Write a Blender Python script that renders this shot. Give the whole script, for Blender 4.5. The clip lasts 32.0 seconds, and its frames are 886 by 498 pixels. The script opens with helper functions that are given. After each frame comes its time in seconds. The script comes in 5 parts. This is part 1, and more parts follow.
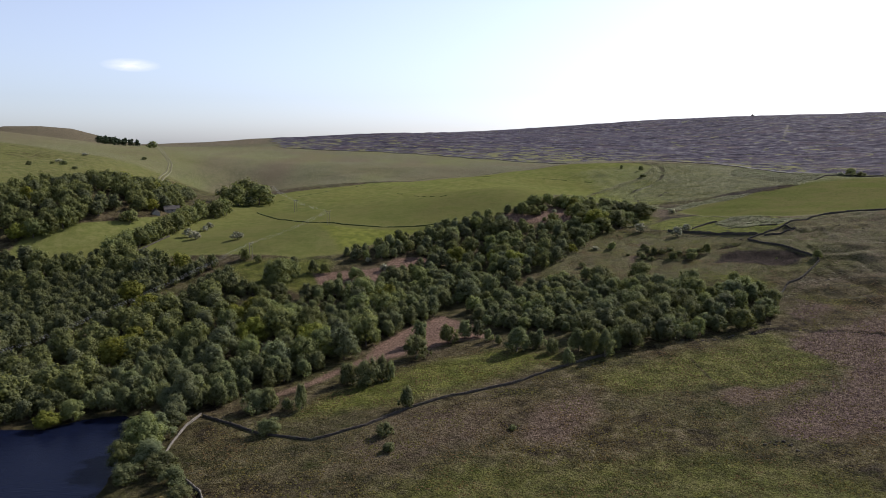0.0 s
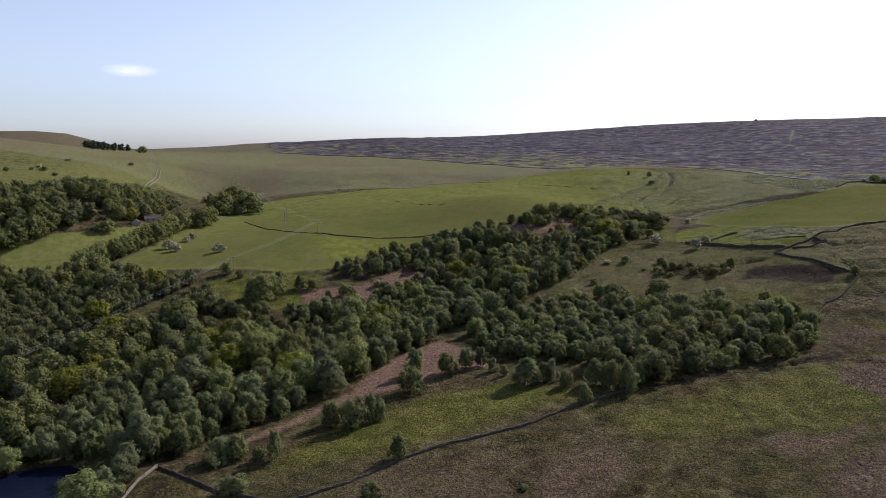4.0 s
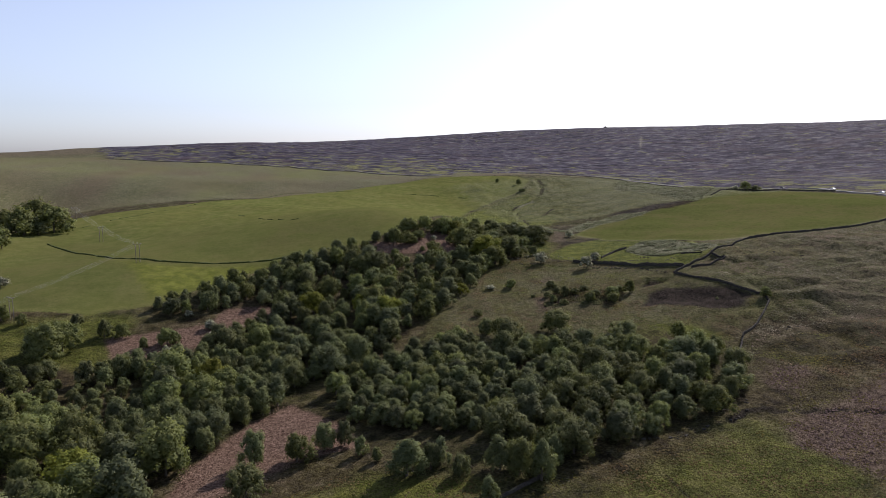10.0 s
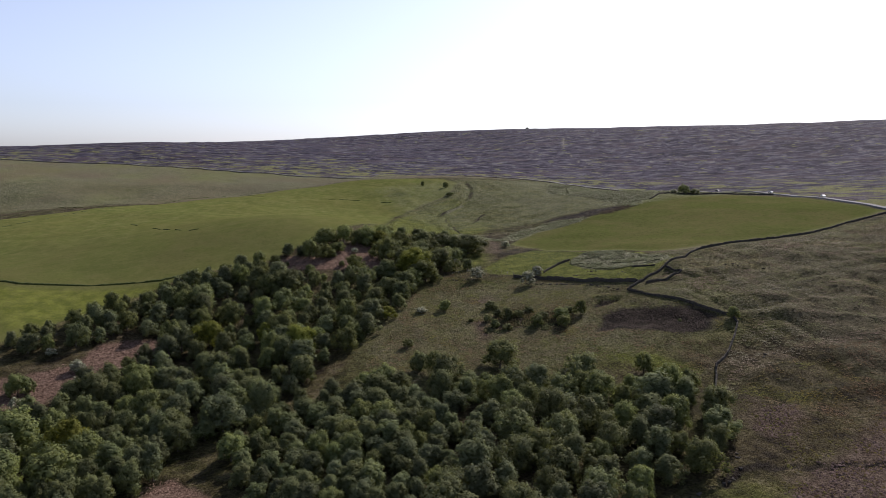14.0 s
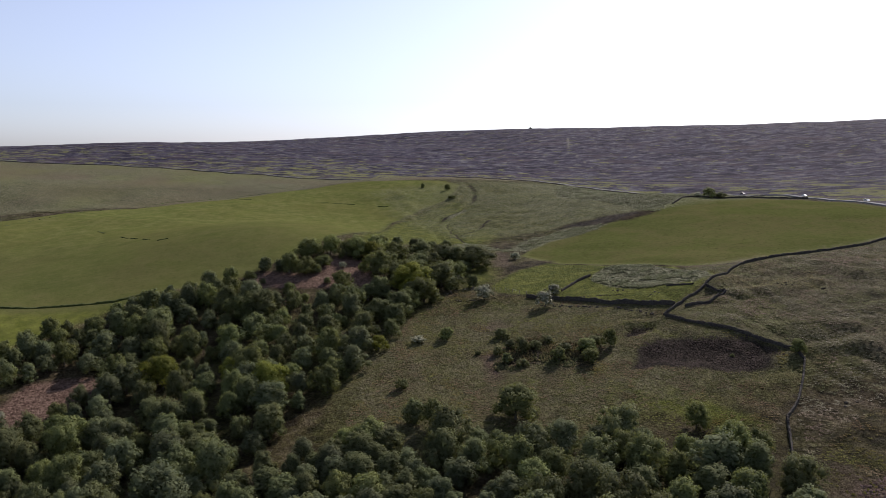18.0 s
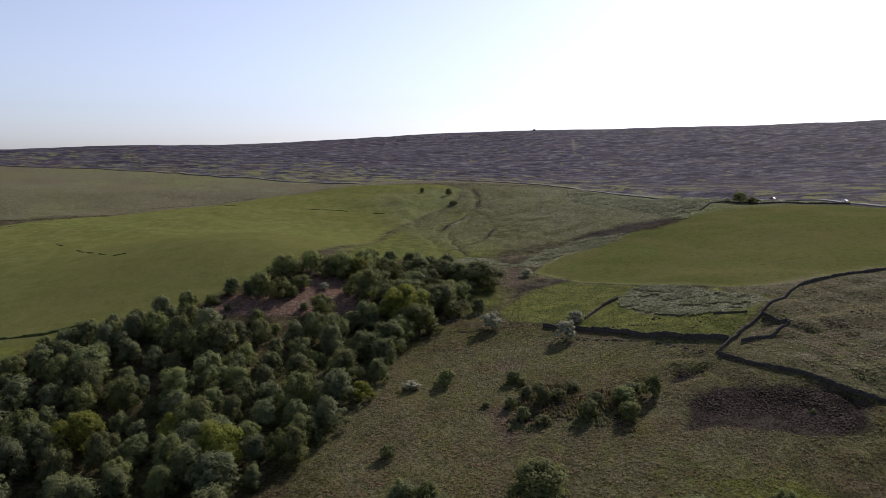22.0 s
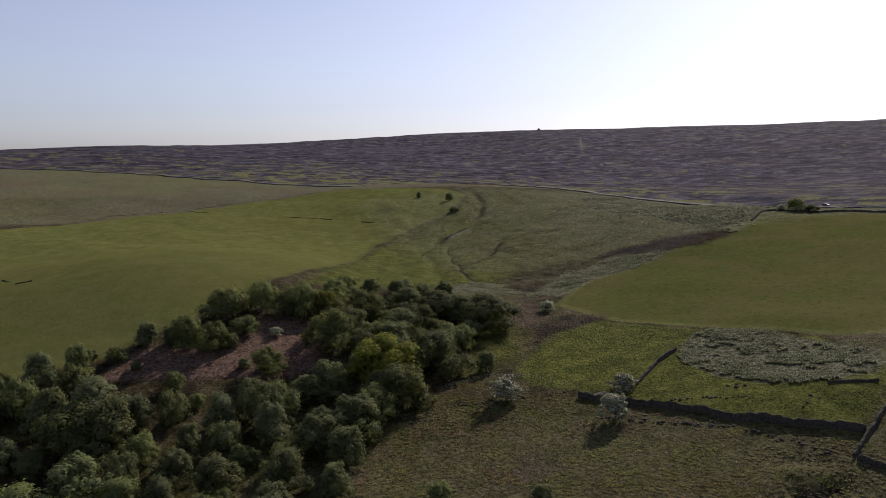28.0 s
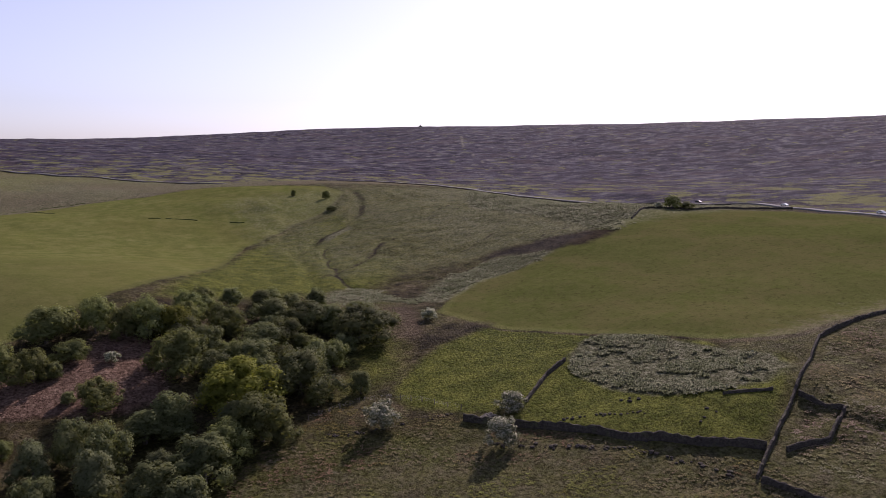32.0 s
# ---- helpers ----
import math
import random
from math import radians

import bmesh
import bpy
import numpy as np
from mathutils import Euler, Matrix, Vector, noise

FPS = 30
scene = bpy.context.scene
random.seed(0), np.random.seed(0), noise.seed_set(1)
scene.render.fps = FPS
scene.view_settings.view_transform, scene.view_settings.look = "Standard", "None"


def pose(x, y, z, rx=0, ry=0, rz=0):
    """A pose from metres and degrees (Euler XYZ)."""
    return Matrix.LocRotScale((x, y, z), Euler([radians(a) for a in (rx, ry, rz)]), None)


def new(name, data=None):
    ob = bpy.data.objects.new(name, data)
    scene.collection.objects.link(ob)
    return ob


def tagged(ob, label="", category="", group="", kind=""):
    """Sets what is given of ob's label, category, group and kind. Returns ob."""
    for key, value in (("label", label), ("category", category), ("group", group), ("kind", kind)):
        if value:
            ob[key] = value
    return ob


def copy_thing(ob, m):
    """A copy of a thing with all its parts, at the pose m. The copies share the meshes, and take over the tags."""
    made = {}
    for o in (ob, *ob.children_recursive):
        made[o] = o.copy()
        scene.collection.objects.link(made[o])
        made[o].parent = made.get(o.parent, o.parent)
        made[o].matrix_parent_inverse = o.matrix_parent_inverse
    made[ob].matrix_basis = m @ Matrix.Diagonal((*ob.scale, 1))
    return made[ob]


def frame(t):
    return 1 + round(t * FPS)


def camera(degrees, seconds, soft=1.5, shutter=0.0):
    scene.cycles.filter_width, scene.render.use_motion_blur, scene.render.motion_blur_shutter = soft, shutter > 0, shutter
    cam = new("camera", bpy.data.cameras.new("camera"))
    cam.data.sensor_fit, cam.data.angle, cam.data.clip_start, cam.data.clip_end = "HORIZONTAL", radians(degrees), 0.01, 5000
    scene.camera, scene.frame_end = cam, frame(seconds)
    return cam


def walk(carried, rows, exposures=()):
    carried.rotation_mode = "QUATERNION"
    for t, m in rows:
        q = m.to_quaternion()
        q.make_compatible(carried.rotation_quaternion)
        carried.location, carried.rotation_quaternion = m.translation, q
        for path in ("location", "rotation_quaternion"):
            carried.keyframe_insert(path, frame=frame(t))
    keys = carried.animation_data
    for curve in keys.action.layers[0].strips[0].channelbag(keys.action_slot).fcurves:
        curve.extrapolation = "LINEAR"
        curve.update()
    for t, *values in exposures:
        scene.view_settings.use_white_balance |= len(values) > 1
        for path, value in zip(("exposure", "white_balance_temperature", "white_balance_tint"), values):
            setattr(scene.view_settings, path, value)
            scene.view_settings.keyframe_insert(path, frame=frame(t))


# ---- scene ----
# ---- camera and its way: a drone over a moorland valley ----
cam = camera(62.6, 32.0, soft=0.9)
PATH = [
    (0, 0, -0, 68.78, -8.023, 0.026, -0.053),
    (0.5, -0.07, 2.27, 68.86, -7.987, 0.046, -0.011),
    (1, -0.12, 6.43, 68.95, -7.954, 0.066, -0.039),
    (1.5, 0.03, 10.48, 68.93, -7.914, 0.081, -0.011),
    (2, 0.18, 15.08, 68.89, -7.873, 0.095, 0.008),
    (2.5, 0.13, 20.27, 68.86, -7.825, 0.08, -0.035),
    (3, 0.13, 25.88, 68.83, -7.78, 0.064, -0.042),
    (3.5, 0.3, 31.6, 68.82, -7.706, 0.049, -0.08),
    (5.5, 1.18, 54.81, 68.79, -7.415, -0.013, -0.074),
    (6, 1.43, 60.72, 68.81, -7.339, -0.028, -0.867),
    (6.5, 1.62, 66.68, 68.85, -7.312, -0.02, -3.364),
    (7, 1.75, 72.69, 68.91, -7.288, -0.012, -5.951),
    (7.5, 1.9, 78.74, 68.98, -7.269, -0.004, -8.225),
    (8, 2.11, 84.84, 69.05, -7.254, 0.004, -9.945),
    (8.5, 2.46, 90.96, 69.13, -7.244, 0.012, -10.169),
    (9, 3.02, 97.11, 69.2, -7.236, 0.02, -10.117),
    (9.5, 3.72, 103.29, 69.28, -7.221, 0.002, -10.317),
    (10, 4.49, 109.53, 69.36, -7.205, -0.017, -11.131),
    (10.5, 5.32, 115.79, 69.45, -7.191, -0.035, -12.737),
    (11, 6.24, 122.06, 69.53, -7.179, -0.053, -14.078),
    (11.5, 7.25, 128.33, 69.62, -7.168, -0.071, -15.148),
    (12, 8.35, 134.58, 69.69, -7.158, -0.089, -16.079),
    (12.5, 9.57, 140.78, 69.74, -7.148, -0.107, -16.736),
    (13, 10.91, 146.94, 69.78, -7.137, -0.126, -17.25),
    (13.5, 12.4, 153.03, 69.8, -7.133, -0.129, -17.311),
    (14, 14.05, 159.08, 69.8, -7.128, -0.132, -17.269),
    (14.5, 15.84, 165.08, 69.78, -7.122, -0.135, -17.261),
    (16.5, 23.53, 189.02, 69.66, -7.099, -0.147, -17.179),
    (17, 25.42, 195.05, 69.64, -7.095, -0.15, -17.162),
    (17.5, 27.29, 201.12, 69.65, -7.093, -0.128, -17.149),
    (18, 29.21, 207.24, 69.68, -7.093, -0.106, -17.133),
    (18.5, 31.16, 213.36, 69.7, -7.093, -0.084, -17.113),
    (19, 33.14, 219.47, 69.69, -7.091, -0.063, -17.09),
    (19.5, 35.16, 225.57, 69.64, -7.058, -0.044, -17.063),
    (20, 37.2, 231.68, 69.58, -7.025, -0.026, -17.034),
    (20.5, 39.25, 237.79, 69.51, -6.991, -0.007, -17.004),
    (21, 41.3, 243.9, 69.44, -6.957, 0.011, -16.972),
    (21.5, 43.36, 250, 69.36, -6.923, 0.03, -16.939),
    (22, 45.42, 256.07, 69.3, -6.89, 0.048, -16.949),
    (22.5, 47.46, 262.11, 69.24, -6.859, 0.067, -16.914),
    (23, 49.49, 268.11, 69.2, -6.829, 0.085, -16.922),
    (23.5, 51.5, 273.99, 69.2, -6.821, 0.083, -16.884),
    (24, 53.47, 279.72, 69.25, -6.816, 0.08, -16.888),
    (24.5, 55.43, 285.42, 69.3, -6.813, 0.077, -16.847),
    (25, 57.41, 291.19, 69.33, -6.809, 0.074, -16.851),
    (25.5, 59.4, 297.08, 69.35, -6.814, 0.083, -16.811),
    (27.5, 67.4, 320.78, 69.36, -6.84, 0.119, -16.733),
    (28, 69.34, 326.55, 69.34, -6.844, 0.128, -16.735),
    (28.5, 71.21, 332.31, 69.28, -6.851, 0.085, -16.694),
    (29, 72.9, 337.44, 69.17, -6.85, 0.043, -16.744),
    (29.5, 74.26, 341.03, 69.08, -6.841, 0.046, -16.699),
    (30, 75.35, 343.33, 68.98, -6.825, 0.08, -16.693),
    (30.5, 76.24, 345.03, 68.9, -6.807, 0.114, -16.736),
    (31, 76.64, 346.12, 68.83, -6.863, 0.099, -16.855),
    (31.5, 77.14, 346.5, 68.82, -6.925, 0.083, -16.987),
    (31.7, 77.82, 346.29, 68.91, -6.963, -0.01, -17.254),
    (31.8, 78.29, 346.06, 68.99, -6.991, -0.057, -18.695),
    (31.9, 78.78, 345.8, 69.07, -7.039, -0.104, -22.183),
    (32, 79.24, 345.59, 69.14, -7.105, -0.15, -25.871),
]
walk(cam, [(t, pose(x, y, z, 90 + p, r, w)) for t, x, y, z, p, r, w in PATH],
     exposures=[(0, 0.57, 6200, 18), (9, 0.50, 6200, 20), (19, 0.30, 6200, 21), (25, 0.09, 6280, 21), (28, -0.07, 6380, 22), (31.7, -0.13, 6380, 22), (32, 0.25, 6350, 36)])

# ---- sky and sun ----
SUN_EL, SUN_AZ = 35.5, 50.0          # degrees; azimuth from +y towards +x
world = bpy.data.worlds.new("world")
scene.world = world
world.use_nodes = True
wn, wl = world.node_tree.nodes, world.node_tree.links
wn.clear()
sky = wn.new("ShaderNodeTexSky")
sky.sky_type = "NISHITA"
sky.sun_disc = False
sky.sun_elevation, sky.sun_rotation = radians(SUN_EL), radians(SUN_AZ)
sky.altitude, sky.air_density, sky.dust_density, sky.ozone_density = 300, 1.0, 1.3, 3.0
bg = wn.new("ShaderNodeBackground")
bg.inputs["Strength"].default_value = 0.113
wout = wn.new("ShaderNodeOutputWorld")
haze = wn.new("ShaderNodeHueSaturation")
haze.inputs["Saturation"].default_value = 0.53
wl.new(sky.outputs["Color"], haze.inputs["Color"])
# one small wisp of cloud low over the far hills
where = wn.new("ShaderNodeTexCoord")
shift = wn.new("ShaderNodeMapping")
shift.inputs["Location"].default_value = (0.383, -0.919, -0.099)
wl.new(where.outputs["Generated"], shift.inputs["Vector"])
flat = wn.new("ShaderNodeMapping")
flat.inputs["Scale"].default_value = (1.0, 1.0, 4.2)
wl.new(shift.outputs["Vector"], flat.inputs["Vector"])
span = wn.new("ShaderNodeVectorMath")
span.operation = "LENGTH"
wl.new(flat.outputs["Vector"], span.inputs[0])
wisp = wn.new("ShaderNodeTexNoise")
wisp.inputs["Scale"].default_value, wisp.inputs["Detail"].default_value = 60.0, 5.0
wl.new(flat.outputs["Vector"], wisp.inputs["Vector"])
near = wn.new("ShaderNodeMapRange")
near.inputs["From Min"].default_value, near.inputs["From Max"].default_value = 0.036, 0.0
wl.new(span.outputs["Value"], near.inputs["Value"])
puff = wn.new("ShaderNodeMath")
puff.operation = "MULTIPLY"
wl.new(near.outputs["Result"], puff.inputs[0])
wl.new(wisp.outputs["Fac"], puff.inputs[1])
thick = wn.new("ShaderNodeMath")
thick.operation, thick.use_clamp = "MULTIPLY", True
thick.inputs[1].default_value = 0.95
wl.new(puff.outputs[0], thick.inputs[0])
cloudy = wn.new("ShaderNodeMix")
cloudy.data_type = "RGBA"
cloudy.inputs[7].default_value = (8.6, 8.4, 8.5, 1)
wl.new(thick.outputs[0], cloudy.inputs[0])
cool = wn.new("ShaderNodeMix")
cool.data_type, cool.blend_type = "RGBA", "MULTIPLY"
cool.inputs[0].default_value = 1.0
cool.inputs[7].default_value = (0.89, 0.94, 1.01, 1)
wl.new(haze.outputs["Color"], cool.inputs[6])
wl.new(cool.outputs[2], cloudy.inputs[6])
wl.new(cloudy.outputs[2], bg.inputs["Color"])
wl.new(bg.outputs["Background"], wout.inputs["Surface"])

sun_data = bpy.data.lights.new("sun", "SUN")
sun_data.energy, sun_data.angle, sun_data.color = 4.5, radians(0.6), (1.0, 0.93, 0.82)
sun = new("sun", sun_data)
to_sun = Vector((math.sin(radians(SUN_AZ)) * math.cos(radians(SUN_EL)),
                 math.cos(radians(SUN_AZ)) * math.cos(radians(SUN_EL)), math.sin(radians(SUN_EL))))
sun.rotation_euler = to_sun.to_track_quat("Z", "Y").to_euler()
sun.location = (300, 300, 400)

# ---- materials ----
class Nodes:
    """Short hand for a node tree."""

    def __init__(self, name):
        self.mat = bpy.data.materials.new(name)
        self.mat.use_nodes = True
        self.n, self.l = self.mat.node_tree.nodes, self.mat.node_tree.links
        self.n.clear()
        self.out = self.n.new("ShaderNodeOutputMaterial")
        self.pos = self.n.new("ShaderNodeNewGeometry")

    def put(self, socket, value):
        if isinstance(value, bpy.types.NodeSocket):
            self.l.new(value, socket)
        elif isinstance(value, tuple) and len(value) == 3 and socket.type == "RGBA":
            socket.default_value = (*value, 1)
        else:
            socket.default_value = value

    def noise(self, scale, detail=4, rough=0.55, stretch=None, vec=None):
        v = vec or self.pos.outputs["Position"]
        if stretch:
            m = self.n.new("ShaderNodeMapping")
            self.l.new(v, m.inputs["Vector"])
            m.inputs["Rotation"].default_value = (0, 0, stretch[3])
            m.inputs["Scale"].default_value = stretch[:3]
            v = m.outputs["Vector"]
        t = self.n.new("ShaderNodeTexNoise")
        self.l.new(v, t.inputs["Vector"])
        t.inputs["Scale"].default_value = scale
        t.inputs["Detail"].default_value = detail
        t.inputs["Roughness"].default_value = rough
        return t.outputs["Fac"]

    def cells(self, scale, rnd=1.0):
        t = self.n.new("ShaderNodeTexVoronoi")
        self.l.new(self.pos.outputs["Position"], t.inputs["Vector"])
        t.inputs["Scale"].default_value = scale
        t.inputs["Randomness"].default_value = rnd
        return t.outputs["Distance"]

    def ramp(self, fac, *stops):
        r = self.n.new("ShaderNodeValToRGB")
        e = r.color_ramp.elements
        while len(e) < len(stops):
            e.new(0.5)
        for el, (p, c) in zip(e, stops):
            el.position = p
            el.color = (*c, 1) if isinstance(c, tuple) else (c, c, c, 1)
        self.l.new(fac, r.inputs["Fac"])
        return r.outputs["Color"]

    def math(self, op, a, b=0.0, clamp=False):
        m = self.n.new("ShaderNodeMath")
        m.operation, m.use_clamp = op, clamp
        self.put(m.inputs[0], a)
        self.put(m.inputs[1], b)
        return m.outputs[0]

    def mix(self, fac, a, b, blend="MIX"):
        m = self.n.new("ShaderNodeMix")
        m.data_type, m.blend_type = "RGBA", blend
        self.put(m.inputs[0], fac)
        self.put(m.inputs[6], a)
        self.put(m.inputs[7], b)
        return m.outputs[2]

    def attr(self, name):
        a = self.n.new("ShaderNodeAttribute")
        a.attribute_name = name
        return a

    def bump(self, height, strength, distance):
        b = self.n.new("ShaderNodeBump")
        b.inputs["Strength"].default_value = strength
        b.inputs["Distance"].default_value = distance
        self.l.new(height, b.inputs["Height"])
        return b.outputs["Normal"]

    def surface(self, color, rough=0.9, normal=None, spec=0.06, metal=0.0):
        p = self.n.new("ShaderNodeBsdfPrincipled")
        self.put(p.inputs["Base Color"], color)
        self.put(p.inputs["Roughness"], rough)
        self.put(p.inputs["Metallic"], metal)
        self.put(p.inputs["Specular IOR Level"], spec)
        if normal:
            self.l.new(normal, p.inputs["Normal"])
        self.l.new(p.outputs[0], self.out.inputs["Surface"])
        return self.mat


def ground_material():
    m = Nodes("moorland_ground")
    fine, mid = m.noise(1.3, 5, 0.7), m.noise(0.14, 7, 0.7)
    big = m.noise(0.018, 4, 0.55)
    streak = m.noise(0.09, 4, 0.6, (1.0, 0.28, 1.0, 0.35))
    ragged = m.math("MULTIPLY", m.math("SUBTRACT", m.noise(0.22, 5, 0.7), 0.5), 0.9)
    fineedge = m.math("MULTIPLY", m.math("SUBTRACT", m.noise(0.9, 3, 0.7), 0.5), 0.35)
    ragged = m.math("ADD", ragged, fineedge)

    def cover(value, sharp=3.5):
        v = m.math("ADD", value, m.math("MULTIPLY", ragged, 0.62))
        v = m.math("ADD", m.math("MULTIPLY", m.math("SUBTRACT", v, 0.5), sharp), 0.5, True)
        return v

    a, b = m.attr("cover_a"), m.attr("cover_b")
    sa, sb = m.n.new("ShaderNodeSeparateColor"), m.n.new("ShaderNodeSeparateColor")
    m.l.new(a.outputs["Color"], sa.inputs[0])
    m.l.new(b.outputs["Color"], sb.inputs[0])

    rough = m.ramp(mid, (0.38, (0.022, 0.017, 0.010)), (0.46, (0.054, 0.044, 0.020)), (0.54, (0.086, 0.075, 0.031)), (0.62, (0.145, 0.122, 0.068)))
    rough = m.mix(m.ramp(big, (0.44, 0.0), (0.60, 0.8)), rough, m.ramp(mid, (0.40, (0.038, 0.044, 0.013)), (0.60, (0.100, 0.104, 0.034))))
    rough = m.mix(m.ramp(m.noise(0.035, 6, 0.7), (0.44, 0.0), (0.62, 0.55)), rough, m.ramp(mid, (0.40, (0.034, 0.024, 0.017)), (0.60, (0.100, 0.074, 0.050))))
    rough = m.mix(m.ramp(m.noise(0.5, 5, 0.75), (0.48, 0.0), (0.62, 0.6)), rough, (0.048, 0.040, 0.029))
    rough = m.mix(m.ramp(m.noise(0.33, 6, 0.8), (0.58, 0.0), (0.72, 0.7)), rough, (0.19, 0.175, 0.124))
    pasture = m.ramp(mid, (0.38, (0.078, 0.089, 0.027)), (0.5, (0.100, 0.110, 0.034)), (0.62, (0.128, 0.130, 0.047)))
    pasture = m.mix(m.ramp(big, (0.35, 0.0), (0.7, 0.5)), pasture, (0.104, 0.098, 0.032))
    pasture = m.mix(m.ramp(streak, (0.45, 0.0), (0.8, 0.28)), pasture, (0.078, 0.106, 0.018))
    pasture = m.mix(m.ramp(m.noise(0.45, 6, 0.75), (0.54, 0.0), (0.68, 0.45)), pasture, (0.055, 0.062, 0.014))
    dry = m.ramp(m.noise(0.014, 6, 0.68), (0.38, (0.058, 0.070, 0.020)), (0.46, (0.074, 0.079, 0.026)), (0.52, (0.096, 0.084, 0.036)), (0.60, (0.064, 0.076, 0.021)))
    dry = m.mix(m.ramp(mid, (0.42, 0.0), (0.62, 0.5)), dry, (0.056, 0.062, 0.020))
    dry = m.mix(m.ramp(m.noise(0.3, 6, 0.8), (0.44, 0.0), (0.60, 0.7)), dry, (0.092, 0.094, 0.034))
    dry = m.mix(m.ramp(m.noise(0.5, 5, 0.75), (0.54, 0.0), (0.64, 0.8)), dry, (0.040, 0.044, 0.015))
    pasture = m.mix(m.attr("sward").outputs["Fac"], pasture, dry)
    # Moor tones lifted and blued to hold some distance haze.
    drift, burn = m.noise(0.040, 10, 0.78), m.noise(0.017, 8, 0.74, (1.0, 1.5, 1.0, 0.5))
    moor = m.ramp(drift, (0.40, (0.014, 0.012, 0.022)), (0.465, (0.036, 0.032, 0.049)), (0.515, (0.064, 0.058, 0.081)), (0.565, (0.100, 0.093, 0.114)), (0.62, (0.17, 0.165, 0.14)))
    moor = m.mix(m.ramp(burn, (0.43, 0.9), (0.475, 0.0)), moor, (0.018, 0.015, 0.024))
    moor = m.mix(m.ramp(m.noise(0.012, 8, 0.7), (0.52, 0.0), (0.60, 0.45)), moor, (0.088, 0.064, 0.068))
    spread = m.math("ADD", m.noise(0.036, 7, 0.74), m.math("MULTIPLY", m.attr("flush").outputs["Fac"], 0.08))
    moor = m.mix(m.ramp(spread, (0.59, 0.0), (0.625, 0.9)), moor, (0.165, 0.168, 0.060))
    bracken = m.ramp(m.noise(0.7, 6, 0.7), (0.36, (0.092, 0.058, 0.042)), (0.5, (0.165, 0.108, 0.080)), (0.66, (0.24, 0.170, 0.128)))
    lush = m.ramp(mid, (0.40, (0.072, 0.086, 0.015)), (0.60, (0.140, 0.152, 0.030)))
    lush = m.mix(m.ramp(m.noise(0.4, 5, 0.75), (0.50, 0.0), (0.68, 0.5)), lush, (0.050, 0.056, 0.018))
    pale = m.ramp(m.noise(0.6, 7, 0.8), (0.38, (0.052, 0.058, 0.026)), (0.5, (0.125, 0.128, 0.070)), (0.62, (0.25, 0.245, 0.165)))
    heather = m.ramp(m.noise(0.45, 6, 0.7), (0.3, (0.048, 0.033, 0.023)), (0.5, (0.106, 0.077, 0.055)), (0.72, (0.185, 0.143, 0.108)))
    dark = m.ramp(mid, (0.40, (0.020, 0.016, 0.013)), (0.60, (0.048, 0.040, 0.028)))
    track = m.ramp(mid, (0.3, (0.16, 0.15, 0.10)), (0.7, (0.27, 0.25, 0.19)))

    c = m.mix(cover(sa.outputs[0], 6.0), rough, pasture)
    c = m.mix(cover(a.outputs["Alpha"], 2.0), c, lush)
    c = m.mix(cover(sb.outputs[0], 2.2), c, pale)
    c = m.mix(cover(sb.outputs[1], 2.4), c, heather)
    c = m.mix(cover(sa.outputs[2], 3.5), c, bracken)
    c = m.mix(cover(sa.outputs[1], 9.0), c, moor)
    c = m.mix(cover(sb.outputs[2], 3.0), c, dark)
    c = m.mix(cover(b.outputs["Alpha"], 4.0), c, track)
    # Dips of the fine relief darkened in colour, as shade between tussocks.
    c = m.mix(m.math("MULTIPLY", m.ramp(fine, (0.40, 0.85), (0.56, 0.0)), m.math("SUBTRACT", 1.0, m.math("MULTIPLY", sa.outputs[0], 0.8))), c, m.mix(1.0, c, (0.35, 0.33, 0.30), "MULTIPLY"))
    smooth = m.math("MAXIMUM", sa.outputs[0], 0.0, True)
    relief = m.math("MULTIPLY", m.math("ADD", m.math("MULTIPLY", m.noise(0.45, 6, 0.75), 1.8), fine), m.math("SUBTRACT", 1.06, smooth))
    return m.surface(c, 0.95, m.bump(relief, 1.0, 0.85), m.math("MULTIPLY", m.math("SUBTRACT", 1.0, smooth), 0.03))


